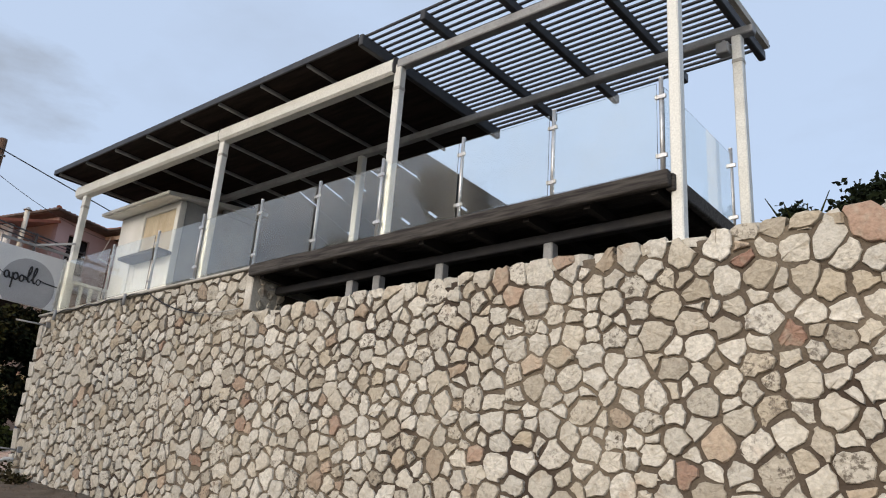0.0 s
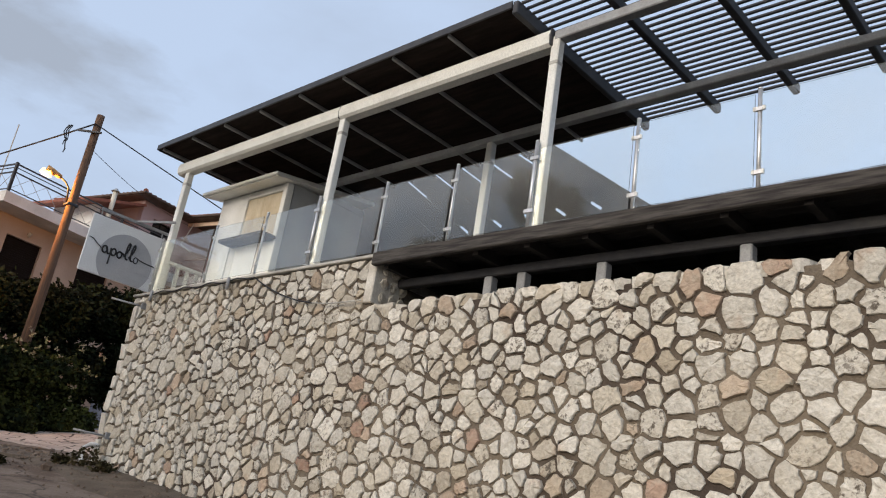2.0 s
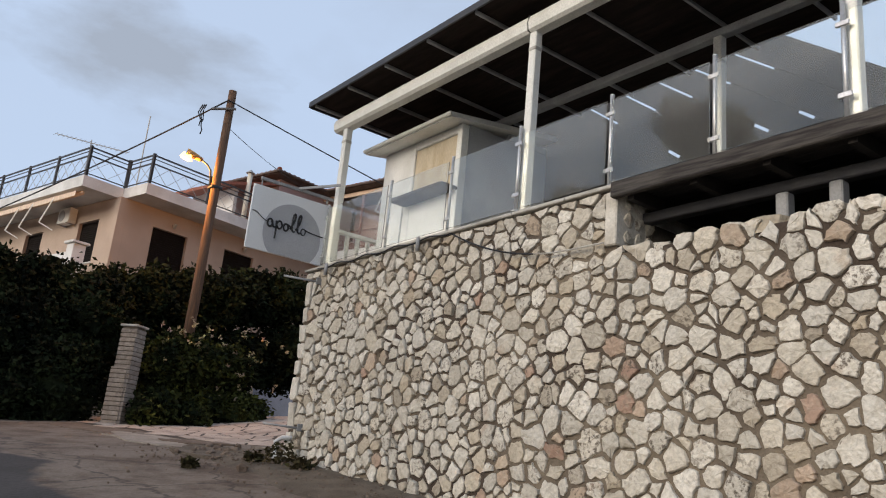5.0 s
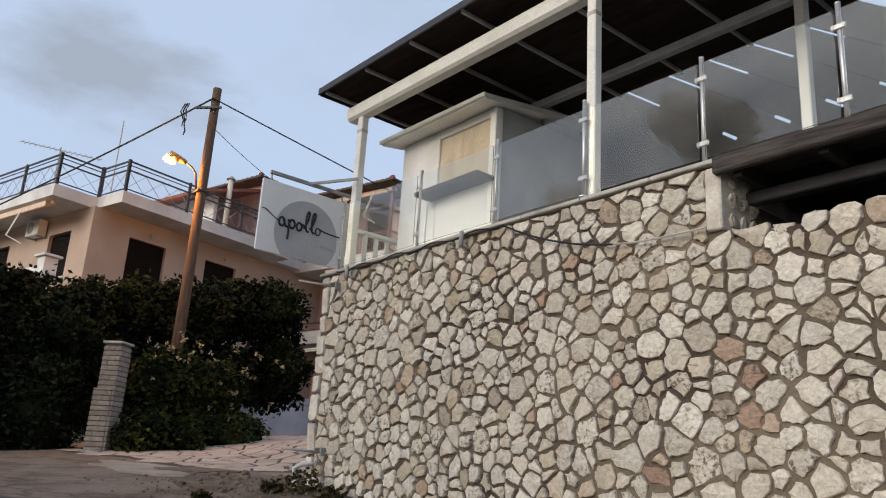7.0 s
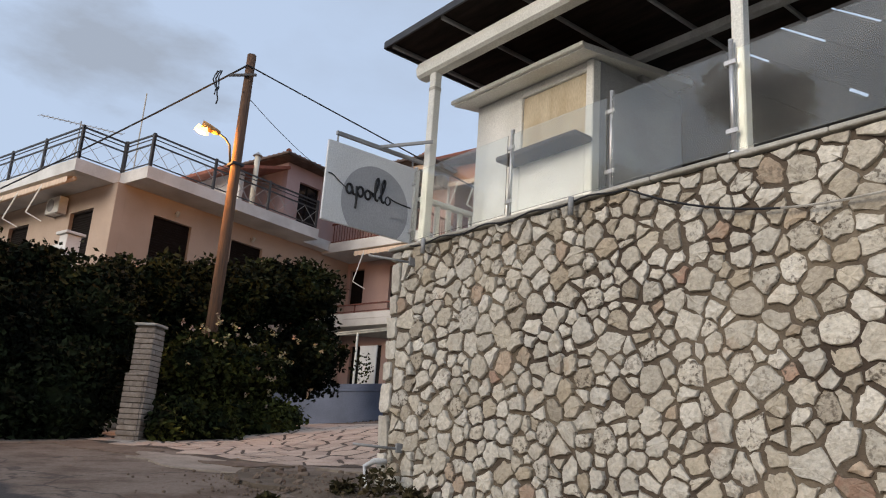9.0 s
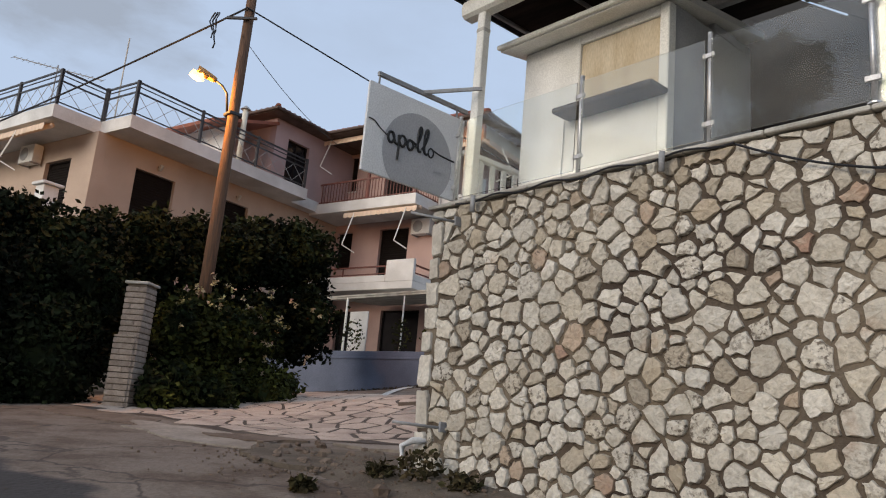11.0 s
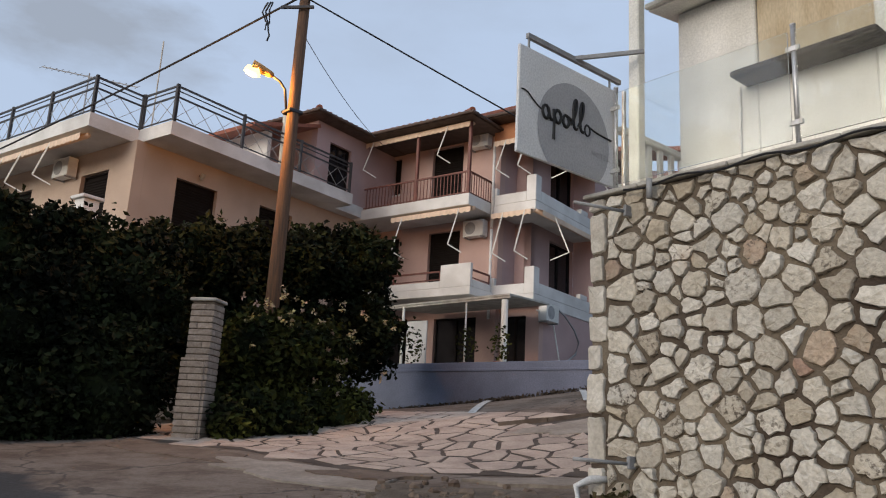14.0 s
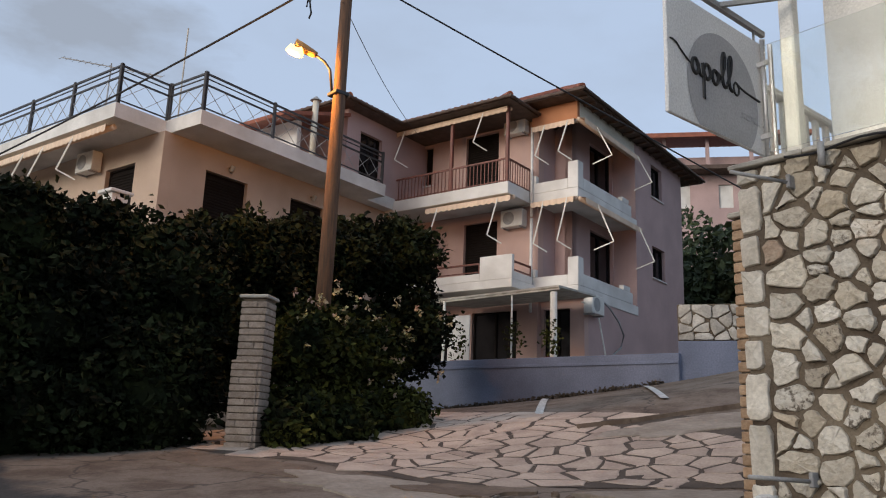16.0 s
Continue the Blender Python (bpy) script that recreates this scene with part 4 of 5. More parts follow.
# left wing with the roof terrace
WU, WV = -27.4, 14.07
front_holes = [(-29.78, -28.5, 7.5, 8.95), (-33.6, -32.3, 7.5, 8.95)]
side_holes = [(15.36, 16.7, 6.9, 8.95), (18.25, 19.55, 6.9, 8.98)]
b = pierced(Build(), True, -42, WU, WV, 0.3, 2.0, 9.57, front_holes)
part("wall", b, PEACH, hotel)
b = pierced(Build(), False, WV + 0.302, 24.0, WU, 0.3, 2.0, 9.57, side_holes)
part("wall", b, PEACH, hotel)
for h in front_holes:
    opening("window", True, h, WV, True)
for h in side_holes:
    opening("door", False, h, WU, True)
slab = Build().prism([(-42, 12.87), (-27.66, 12.87), (-27.66, 14.24), (-26.28, 14.24), (-26.28, 20.95), (-27.0, 20.95), (-27.0, 24), (-42, 24)], 9.572, 9.93)
part("terrace_slab", slab, CONCWHITE, hotel, "white painted roof terrace slab")
part("lower_balcony", Build().box((-36, 12.9, 6.3), (-27.2, 14.06, 6.55)), CONCWHITE, hotel)
part("balcony_wall", Build().box((-36, 12.9, 6.552), (-27.2, 13.02, 7.45)), CONCWHITE, hotel)
part("pier", Build().box((-27.5, 12.75, 6.3), (-27.1, 13.15, 7.62)), CONCWHITE, hotel)
part("pier_cap", Build().box((-27.58, 12.67, 7.622), (-27.02, 13.23, 7.7)), CONCWHITE, hotel)


def terrace_rail(p, q, n):
    """Dark rail with posts, three bars and a crossed lattice."""
    r = thing("terrace_railing", "dark metal roof terrace railing with crossed thin bars", "railing", "terrace railings", at=HT)
    p, q = Vector(p), Vector(q)
    for i in range(n + 1):
        c = p.lerp(q, i / n)
        part("post", Build().box((c.x - 0.04, c.y - 0.04, 9.93), (c.x + 0.04, c.y + 0.04, 10.96)), DARKSTEEL, r)
    for z, w in ((10.90, 0.045), (10.78, 0.025), (10.62, 0.04), (10.03, 0.03)):
        part("bar", Build().bar((p.x, p.y, z), (q.x, q.y, z), w), DARKSTEEL, r)
    lat = Build()
    k = max(2, int((q - p).length / 0.55))
    for i in range(k):
        a, c = p.lerp(q, i / k), p.lerp(q, (i + 1) / k)
        lat.bar((a.x, a.y, 10.04), (c.x, c.y, 10.6), 0.012)
        lat.bar((a.x, a.y, 10.6), (c.x, c.y, 10.04), 0.012)
    part("lattice", lat, GREYSTEEL, r)
    return r


terrace_rail((-40, 12.95), (-27.74, 12.95), 6)
terrace_rail((-27.74, 12.96), (-27.74, 14.3), 1)
terrace_rail((-27.7, 14.32), (-26.36, 14.32), 1)
terrace_rail((-26.36, 14.34), (-26.36, 20.85), 3)

# upper room with tiled hip roof on the terrace
b = pierced(Build(), False, 19.9, 24, -27.0, 0.25, 9.932, 12.165, [(20.5, 21.5, 9.98, 11.65)])
part("wall", b, LILAC, hotel)
part("wall", pierced(Build(), True, -31, -27.252, 19.9, 0.25, 9.932, 12.165, []), PINK, hotel)
opening("door", False, (20.5, 21.5, 9.98, 11.65), -27.0)


def hip(name, u0, u1, v0, v1, z, top, ridge):
    """Hip roof with tiles: dark eave boards below, tile courses above."""
    r = part(name, Build().box((u0, v0, z - 0.1), (u1, v1, z)), EAVE, hotel, "dark wooden eave below terracotta tiles")
    b = Build()
    mu, mv = (u0 + u1) / 2, (v0 + v1) / 2
    if u1 - u0 > v1 - v0:
        a, c = (u0 + ridge, mv), (u1 - ridge, mv)
    else:
        a, c = (mu, v0 + ridge), (mu, v1 - ridge)
    P = [(u0, v0, z), (u1, v0, z), (u1, v1, z), (u0, v1, z), (*a, top), (*c, top)]
    faces = [(0, 1, 5, 4), (1, 2, 5), (2, 3, 4, 5), (3, 0, 4)] if u1 - u0 > v1 - v0 else [(0, 1, 4), (1, 2, 5, 4), (2, 3, 5), (3, 0, 4, 5)]
    n = len(b.v)
    b.v += [(x, y, zz + 0.004) for x, y, zz in P]
    b.f += faces
    part("tile_bed", b, TILE, r, "terracotta roof tiles")
    tiles = Build()
    for f in faces:
        q = [Vector(P[i]) for i in f]
        e0, e1 = q[0], q[1]
        t0, t1 = (q[-1], q[2]) if len(q) == 4 else (q[2], q[2])
        m = max(2, int((e1 - e0).length / 0.24))
        for i in range(m + 1):
            lo, hi = e0.lerp(e1, i / m), t0.lerp(t1, i / m)
            tiles.tube([lo + Vector((0, 0, 0.01)), hi + Vector((0, 0, 0.01))], 0.06, 6)
    for p, q in ((0, 4), (1, 5 if len(faces[0]) == 4 else 4), (2, 5), (3, 4 if len(faces[0]) == 4 else 5), (4, 5)):
        tiles.tube([Vector(P[p]) + Vector((0, 0, 0.03)), Vector(P[q]) + Vector((0, 0, 0.03))], 0.10, 8)
    part("tiles", tiles, TILE, r, kind="stuff")
    part("gutter", Build().tube([(u0, v0 - 0.05, z - 0.03), (u1 + 0.05, v0 - 0.05, z - 0.03), (u1 + 0.05, v1, z - 0.03)], 0.05, 8), EAVE, r)
    return r


hip("roof", -32, -26.5, 19.4, 25, 12.27, 13.25, 2.2)
part("lean_to_roof", Build().slab((-30.2, 17.3, 11.15), (-26.9, 17.3, 11.15), (-26.9, 19.9, 12.0), (-30.2, 19.9, 12.0), 0.1), TILE, hotel)
part("shed_wall", Build().box((-29.9, 18.2, 9.932), (-27.3, 18.35, 11.3)), CONCWHITE, hotel)

# left bay: balconies, doors
FV = 23.7
holes = [(-25.3, -24.05, 9.95, 12.12), (-27.25, -26.65, 10.75, 12.07), (-25.3, -24.05, 7.02, 9.2), (-27.25, -26.55, 7.9, 9.2), (-24.9, -23.3, 4.35, 6.35), (-26.9, -25.4, 4.35, 6.35)]
part("wall", pierced(Build(), True, -27.398, -22.6, FV, 0.3, 3.0, 12.185, holes), PINK, hotel)
for i, h in enumerate(holes):
    opening("window" if i in (1, 3) else "door", True, h, FV, i < 4)
part("balcony_slab", Build().box((-27.35, 22.2, 9.48), (-22.74, FV - 0.002, 9.84)), CONCWHITE, hotel)
part("balcony_slab", Build().box((-27.35, 22.2, 6.74), (-22.56, FV - 0.002, 6.98)), CONCWHITE, hotel)
part("balcony_wall", Build().box((-23.65, 22.2, 6.982), (-22.56, 22.32, 7.68)), CONCWHITE, hotel)
part("balcony_wall", Build().box((-27.35, 22.2, 6.982), (-23.652, 22.3, 7.2)), CONCWHITE, hotel)
part("balcony_wall", Build().box((-22.68, 22.322, 6.982), (-22.56, 23.3, 7.2)), CONCWHITE, hotel)


def balcony_rail(name, runs, z0, z1, balusters):
    r = thing(name, "red-brown painted metal balcony railing", "railing", "balcony railings", at=HT)
    for p, q in runs:
        p, q = Vector(p), Vector(q)
        part("top_bar", Build().bar((p.x, p.y, z1), (q.x, q.y, z1), 0.05), BROWNRAIL, r)
        part("bottom_bar", Build().bar((p.x, p.y, z0 + 0.06), (q.x, q.y, z0 + 0.06), 0.03), BROWNRAIL, r)
        n = max(1, int((q - p).length / (0.13 if balusters else 1.2)))
        for i in range(n + 1):
            c = p.lerp(q, i / n)
            part("baluster", Build().bar((c.x, c.y, z0), (c.x, c.y, z1), 0.022 if balusters else 0.035), BROWNRAIL, r)
    return r


balcony_rail("balcony_railing", [((-27.28, 22.28), (-22.82, 22.28)), ((-22.82, 22.3), (-22.82, 23.65))], 9.84, 10.56, True)
balcony_rail("balcony_railing", [((-27.28, 22.26), (-23.7, 22.26)), ((-22.62, 22.36), (-22.62, 23.3))], 7.2, 7.5, False)
for u in (-24.85, -22.84):
    part("balcony_post", Build().box((u - 0.05, 22.25, 9.842), (u + 0.05, 22.35, 12.185)), BROWNRAIL, hotel)
hip("roof", -27.6, -22.5, 21.85, 27.5, 12.29, 13.2, 2.3)

# right bay: corner balconies
part("wall", pierced(Build(), False, 24.002, 24.95, -22.6, 0.25, 6.98, 12.445, []), LILAC, hotel)
part("wall", pierced(Build(), True, -22.598, -22.0, 24.7, 0.25, 6.98, 12.445, []), LILAC, hotel)
side = [(25.9, 27.55, 9.95, 12.05), (25.9, 27.55, 7.02, 9.15)]
part("wall", pierced(Build(), False, 24.7, 27.6, -22.0, 0.25, 6.98, 12.445, side), LILAC, hotel)
for h in side:
    opening("door", False, h, -22.0)
side2 = [(28.97, 29.92, 10.95, 12.1), (28.95, 30.04, 8.1, 9.2), (30.2, 30.9, 4.9, 5.6)]
part("wall", pierced(Build(), False, 27.602, 31.8, -21.2, 0.3, 3.0, 12.445, side2), LILAC, hotel)
part("wall", pierced(Build(), True, -22.0, -21.502, 27.602, 0.2, 6.98, 12.445, []), LILAC, hotel)
for h in side2:
    opening("window", False, h, -21.2)
gh = [(-22.5, -21.65, 4.35, 6.33)]
part("wall", pierced(Build(), True, -22.6, -21.2, 23.9, 0.25, 3.0, 6.6, gh), PINK, hotel)
opening("door", True, gh[0], 23.9)
part("wall", pierced(Build(), False, 24.152, 27.6, -21.2, 0.25, 3.0, 6.6, []), LILAC, hotel)
part("fascia_wall", Build().box((-22.74, 23.5, 11.82), (-21.2, 23.65, 12.445)), ORANGE, hotel, "orange gable band under the eave")
part("fascia_wall", Build().box((-21.35, 23.652, 11.9), (-21.2, 27.6, 12.445)), SOFFIT, hotel)
for z in (6.602, 9.46):
    part("balcony_slab", Build().box((-22.736, 23.47, z), (-21.17, 27.62, z + 0.3)), CONCWHITE, hotel)
    part("balcony_wall", Build().box((-22.736, 23.47, z + 0.302), (-21.5, 23.6, z + 0.62)), CONCWHITE, hotel)
    part("pier", Build().box((-21.498, 23.465, z + 0.302), (-21.165, 23.8, z + 1.12)), CONCWHITE, hotel)
    part("pier", Build().box((-22.73, 23.468, z + 0.622), (-22.55, 23.62, z + 0.86)), CONCWHITE, hotel)
    part("balcony_wall", Build().box((-21.3, 23.802, z + 0.302), (-21.168, 27.2, z + 0.66)), CONCWHITE, hotel)
    part("pier", Build().box((-21.32, 26.5, z + 0.662), (-21.166, 27.0, z + 0.82)), CONCWHITE, hotel)
    part("downpipe", Build().tube([(-22.68, 23.43, z - 0.4), (-22.68, 23.43, z + 2.4)], 0.045, 8), PVC, hotel, "white drain pipe", smooth=True)
hip("roof", -23.6, -20.75, 22.95, 33.0, 12.55, 13.4, 1.6)
for i in range(18):
    v = 23.3 + i * 0.55
    part("rafter_tail", Build().box((-21.19, v, 12.37), (-20.78, v + 0.09, 12.446)), EAVE, hotel)


def awning(p, q, out, z, arms, droop, along=-0.2, kick=0.22):
    """A rolled awning: case, short cloth with scalloped valance, bent white arms. p to q along the front; out: way out."""
    a = thing("awning", "rolled-up cream striped awning with white folding arms", "awning", "awnings of the hotel", at=HT)
    p, q, o = Vector((*p, z)), Vector((*q, z)), Vector((*out, 0))
    part("roller", Build().tube([p, q], 0.07, 8), AWNING, a, smooth=True)
    L = (q - p).length
    n = max(4, int(L / 0.1))
    b = Build()
    for i in range(n + 1):
        c = p.lerp(q, i / n) + o * 0.22
        d = 0.14 + 0.04 * abs(math.sin(i * 0.5 * math.pi))
        b.v += [tuple(p.lerp(q, i / n) + Vector((0, 0, 0.05))), tuple(c), tuple(c - Vector((0, 0, d)))]
    for i in range(n):
        for k in range(2):
            b.f.append((3 * i + k, 3 * i + 3 + k, 3 * i + 4 + k, 3 * i + 1 + k))
    part("cloth", b, AWNING, a, "scalloped cream striped cloth")
    for f in arms:
        c = p.lerp(q, f) + o * 0.2
        s = (q - p).normalized()
        elbow = c + Vector((0, 0, -droop)) + s * along + o * kick
        part("arm", Build().bar(c, elbow, 0.035), WHITE, a)
        part("arm", Build().bar(elbow, c + Vector((0, 0, -droop - 0.2)) + s * 0.05 - o * 0.15, 0.03), WHITE, a)
    return a


awning((-27.05, 22.4), (-22.8, 22.4), (0, -1), 12.15, (0.09, 0.8), 1.0)
awning((-25.7, 22.4), (-22.65, 22.4), (0, -1), 9.40, (0.15, 0.86), 1.15)
awning((-22.6, 23.5), (-21.2, 23.5), (0, -1), 11.8, (0.3, 0.85), 1.0)
awning((-22.6, 23.45), (-21.2, 23.45), (0, -1), 9.42, (0.3, 0.85), 1.3)
awning((-21.18, 23.5), (-21.18, 27.5), (1, 0), 11.85, (0.2, 0.95), 0.95, 0.1, 0.45)
awning((-21.16, 23.5), (-21.16, 27.5), (1, 0), 9.42, (0.2, 0.95), 1.15, 0.1, 0.45)
awning((-38.0, 13.1), (-28.0, 13.1), (0, -1), 9.45, (0.3, 0.62, 0.72, 0.86), 0.9)


def air_con(u, v, z, along_u=True):
    a = thing("air_conditioner", "white outdoor air-conditioner unit on the pink wall", "air conditioner", "air conditioners", at=HT @ pose(u, v, z, 0, 0, 0 if along_u else 90))
    body = part("body", Build().box((-0.38, -0.32, -0.26), (0.38, -0.04, 0.26)), ACWHITE, a)
    part("fan_grille", Build().tube([(-0.1, -0.33, 0), (-0.1, -0.322, 0)], 0.2, 16), GREYSTEEL, body)
    for x in (-0.3, 0.3):
        part("bracket", Build().bar((x, -0.34, -0.28), (x, 0, -0.28), 0.04), GREYSTEEL, a)


air_con(-23.35, FV, 9.1)
air_con(-23.3, FV, 12.05)
air_con(-21.2, 24.15, 6.4, False)
air_con(-30.35, WV, 9.2)

# porch
porch = thing("porch_canopy", "low porch canopy with white posts over the ground floor", "canopy", at=HT)
part("sheet", Build().slab((-24.6, 20.55, 6.2), (-20.2, 20.55, 6.3), (-20.6, 23.4, 6.55), (-24.6, 23.4, 6.5), 0.05), COPING, porch)
part("beam", Build().bar((-24.6, 20.6, 6.12), (-20.2, 20.6, 6.22), 0.05, 0.05), COPING, porch)
for u, w in ((-20.36, 0.14), (-23.66, 0.06), (-21.55, 0.04)):
    part("post", Build().tube([(u, 20.6, 3.95), (u, 20.6, 6.15)], w * 0.62, 10), WHITE, porch)
part("floor_slab", Build().box((-30, 19.95, 3.0), (-17.0, 23.69, 4.0)), COPING, hotel)
dn = thing("white_door_leaf", "white door leaf standing open on the porch", "door", at=HT)
part("leaf", Build().box((-23.6, 20.7, 4.0), (-22.9, 20.74, 5.75)), CONCWHITE, dn)

blue = part("wall_blue", Build().box((-26.5, 19.73, 2.2), (-16.95, 19.93, 4.46)), BLUEWALL, label="blue-grey painted low wall before the hotel", kind="structure")
blue.matrix_world = HT
bl = part("trim_blue", Build().box((-26.5, 19.70, 4.24), (-16.95, 19.728, 4.30)), BLUEWALL, label="raised line along the blue wall", kind="structure")
bl.matrix_world = HT
# retaining wall right of the blue one: painted below, field stone above
RW = HT @ pose(-17.0, 19.85, 0, 0, 0, 18)
rw = thing("wall_field_stone", "pale field-stone retaining wall on a blue-grey base", "wall", at=RW, kind="structure")
part("base", Build().box((0, 0, 2.5), (9, 0.3, 4.72)), BLUEWALL, rw)
part("backing", Build().box((0, 0.06, 4.722), (9, 0.3, 5.5)), MORTAR, rw)
pts = [(x + rng.uniform(-0.1, 0.1), z + rng.uniform(-0.05, 0.05)) for x in np.arange(0.15, 6, 0.36) for z in (4.82, 5.0, 5.18, 5.36)]
for (px, pz), cell in zip(pts, voronoi(pts, 0, 6, 4.73, 5.5, 0.5)):
    t = trim(cell, 0.01, 0.2, rng, 0.01) if len(cell) > 2 else None
    if t:
        n = Build()
        stone_build(n, *t, 0.05)
        n.v = [(x, y - WALL_Y + 0.06, z) for x, y, z in n.v]
        part("stone", n, ROCK, rw)

hose = thing("drain_hose", "grey drain hose looped on the pink wall below the balcony", "hose", at=HT)
part("hose", Build().tube([(-21.15, 23.9, 6.7), (-21.1, 24.6, 6.72), (-21.08, 25.3, 6.5), (-21.06, 25.9, 6.15), (-21.05, 26.2, 5.8), (-21.06, 26.0, 5.4), (-21.08, 25.4, 5.1), (-21.1, 25.25, 4.4)], 0.03, 8), GREYSTEEL, hose, smooth=True)
prop = thing("awning_pole", "thin white pole leaning on the pink wall", "pole", at=HT)
part("pole", Build().tube([(-21.12, 24.5, 6.5), (-21.02, 25.2, 4.2)], 0.022, 8), WHITE, prop, smooth=True)
part("cross_bar", Build().tube([(-21.13, 23.6, 6.42), (-21.13, 24.52, 6.5)], 0.018, 8), WHITE, prop, smooth=True)

# antenna, mast and flue on the terrace
an = thing("tv_antenna", "thin television antenna above the roof terrace", "antenna", at=HT)
part("mast", Build().tube([(-30.3, 14.1, 9.93), (-30.3, 14.1, 12.1)], 0.02, 6), GREYSTEEL, an)
part("boom", Build().tube([(-31.74, 13.46, 12.38), (-28.86, 14.73, 11.6)], 0.018, 5), GREYSTEEL, an)
for i in range(16):
    c = Vector((-31.74, 13.46, 12.38)).lerp(Vector((-28.86, 14.73, 11.6)), i / 15)
    part("element", Build().bar(c + Vector((0.05, -0.1, -0.09)), c + Vector((-0.05, 0.1, 0.09)), 0.012), GREYSTEEL, an)
ms = thing("roof_mast", "thin pale mast on the roof terrace", "mast", at=HT)
part("rod", Build().tube([(-28.29, 14.97, 9.93), (-28.29, 14.97, 12.95)], 0.02, 6), COPING, ms)
fl = thing("flue_pipe", "pale metal flue pipe with a cowl", "chimney", at=HT)
part("pipe", Build().tube([(-26.9, 18.45, 9.93), (-26.9, 18.45, 11.85)], 0.09, 12), SOFFIT, fl, smooth=True)
part("cowl", Build().tube([(-26.9, 18.45, 11.852), (-26.9, 18.45, 11.98)], 0.17, 12, 0.03), GREYSTEEL, fl)
for v in (16.05, 19.0):
    lamp = thing("wall_lamp", "small dark wall lamp above a shutter", "lamp", "wall lamps", at=HT)
    part("globe", Build().tube([(WU + 0.08, v, 9.1), (WU + 0.14, v, 9.16), (WU + 0.18, v, 9.22)], 0.06, 8), COPING, lamp)
    part("stem", Build().bar((WU, v, 9.2), (WU + 0.12, v, 9.15), 0.03), DARKSTEEL, lamp)

# far house on the hill
HB = pose(-37.5, 40.5, 0, 0, 0, 40)
house = thing("hillside_house", "pink house with tiled roof high on the hillside", "house", at=HB)
b = pierced(Build(), True, -3.5, 6, 0, 0.3, 12, 19.3, [(-0.5, 0.4, 16.2, 17.6), (2.0, 2.8, 16.2, 17.6), (-2.6, -1.8, 16.2, 17.6)])
part("wall", b, LILAC, house)
part("wall", Build().box((-3.5, 0.302, 12), (6, 6, 19.28)), LILAC, house)
for x in (-2.2, -0.05, 2.4):
    part("window", Build().box((x - 0.45, 0.12, 16.2), (x + 0.45, 0.16, 17.6)), CONCWHITE, house)
part("balcony", Build().box((-4.0, -1.2, 18.2), (6, -0.002, 18.45)), EAVE, house)
for x in (-3.6, -1.2, 1.2, 3.6):
    part("column", Build().box((x, -1.1, 18.452), (x + 0.2, -0.9, 20.2)), LILAC, house)
part("roof", Build().slab((-4.6, -1.8, 20.2), (7, -1.8, 20.2), (7, 3, 21.3), (-4.6, 3, 21.3), 0.25), TILE, house)

# ---- street lamp, pole, cables ----
pole = thing("utility_pole", "leaning brown wooden utility pole with street lamp", "utility pole")
part("shaft", Build().tube([(-22.55, 7.50, 2.2), (-22.52, 7.53, 6), (-22.47, 7.53, 10.85)], 0.145, 14, 0.10), POLE, pole, smooth=True)
part("lamp_arm", Build().tube([(-22.56, 7.42, 8.25), (-22.58, 7.36, 8.66), (-22.63, 7.27, 8.80), (-22.70, 7.12, 8.90)], 0.025, 8), DARKSTEEL, pole, smooth=True)
part("lamp_head", Build().tube([(-22.69, 7.15, 8.90), (-22.72, 7.09, 8.92), (-22.79, 6.92, 8.99), (-22.83, 6.78, 9.02)], 0.045, 12, 0.11), LAMPBODY, pole, "street lamp housing", smooth=True)
part("lamp_lens", Build().tube([(-22.79, 6.90, 8.91), (-22.81, 6.84, 8.89), (-22.85, 6.74, 8.92), (-22.87, 6.69, 8.96)], 0.10, 12, 0.08), LENS, pole, "glowing orange lens", smooth=True)
part("clamp", Build().box((-22.67, 7.39, 8.2), (-22.38, 7.67, 8.27)), DARKSTEEL, pole)
part("cross_bar", Build().bar((-22.65, 7.14, 10.28), (-22.22, 7.59, 10.3), 0.05), DARKSTEEL, pole)


def cable(name, p, q, sag, r=0.016, label="thin black overhead cable from the pole"):
    c = thing(name, label, "cable", "overhead cables")
    p, q = Vector(p), Vector(q)
    part("strand", Build().tube([p.lerp(q, t) - Vector((0, 0, sag * 4 * t * (1 - t))) for t in np.linspace(0, 1, 18)], r, 6), CABLE, c)


cable("overhead_cable", (-22.4, 7.41, 10.55), (-16.4, 26.0, 4.6), 0.1)
cable("overhead_cable", (-22.4, 7.41, 10.52), (-36.0, 3.0, 8.2), 0.15, 0.022)
cable("overhead_cable", (-22.4, 7.41, 9.9), (-29.0, 14.2, 11.2), 0.2, 0.008, "thin black service cable")
for k in range(3):
    pts = [Vector((-22.8 - 0.05 * k, 7.0 - 0.03 * k, 10.4)) + Vector((0.04 * math.sin(i * 1.3 + k), 0.03 * math.cos(i * 1.7), -0.1 * i)) for i in range(9 - 2 * k)]
    c = thing("cable_tangle", "loose hanging tangle of black cables", "cable", "cable tangles")
    part("strand", Build().tube(pts, 0.018, 5), CABLE, c)


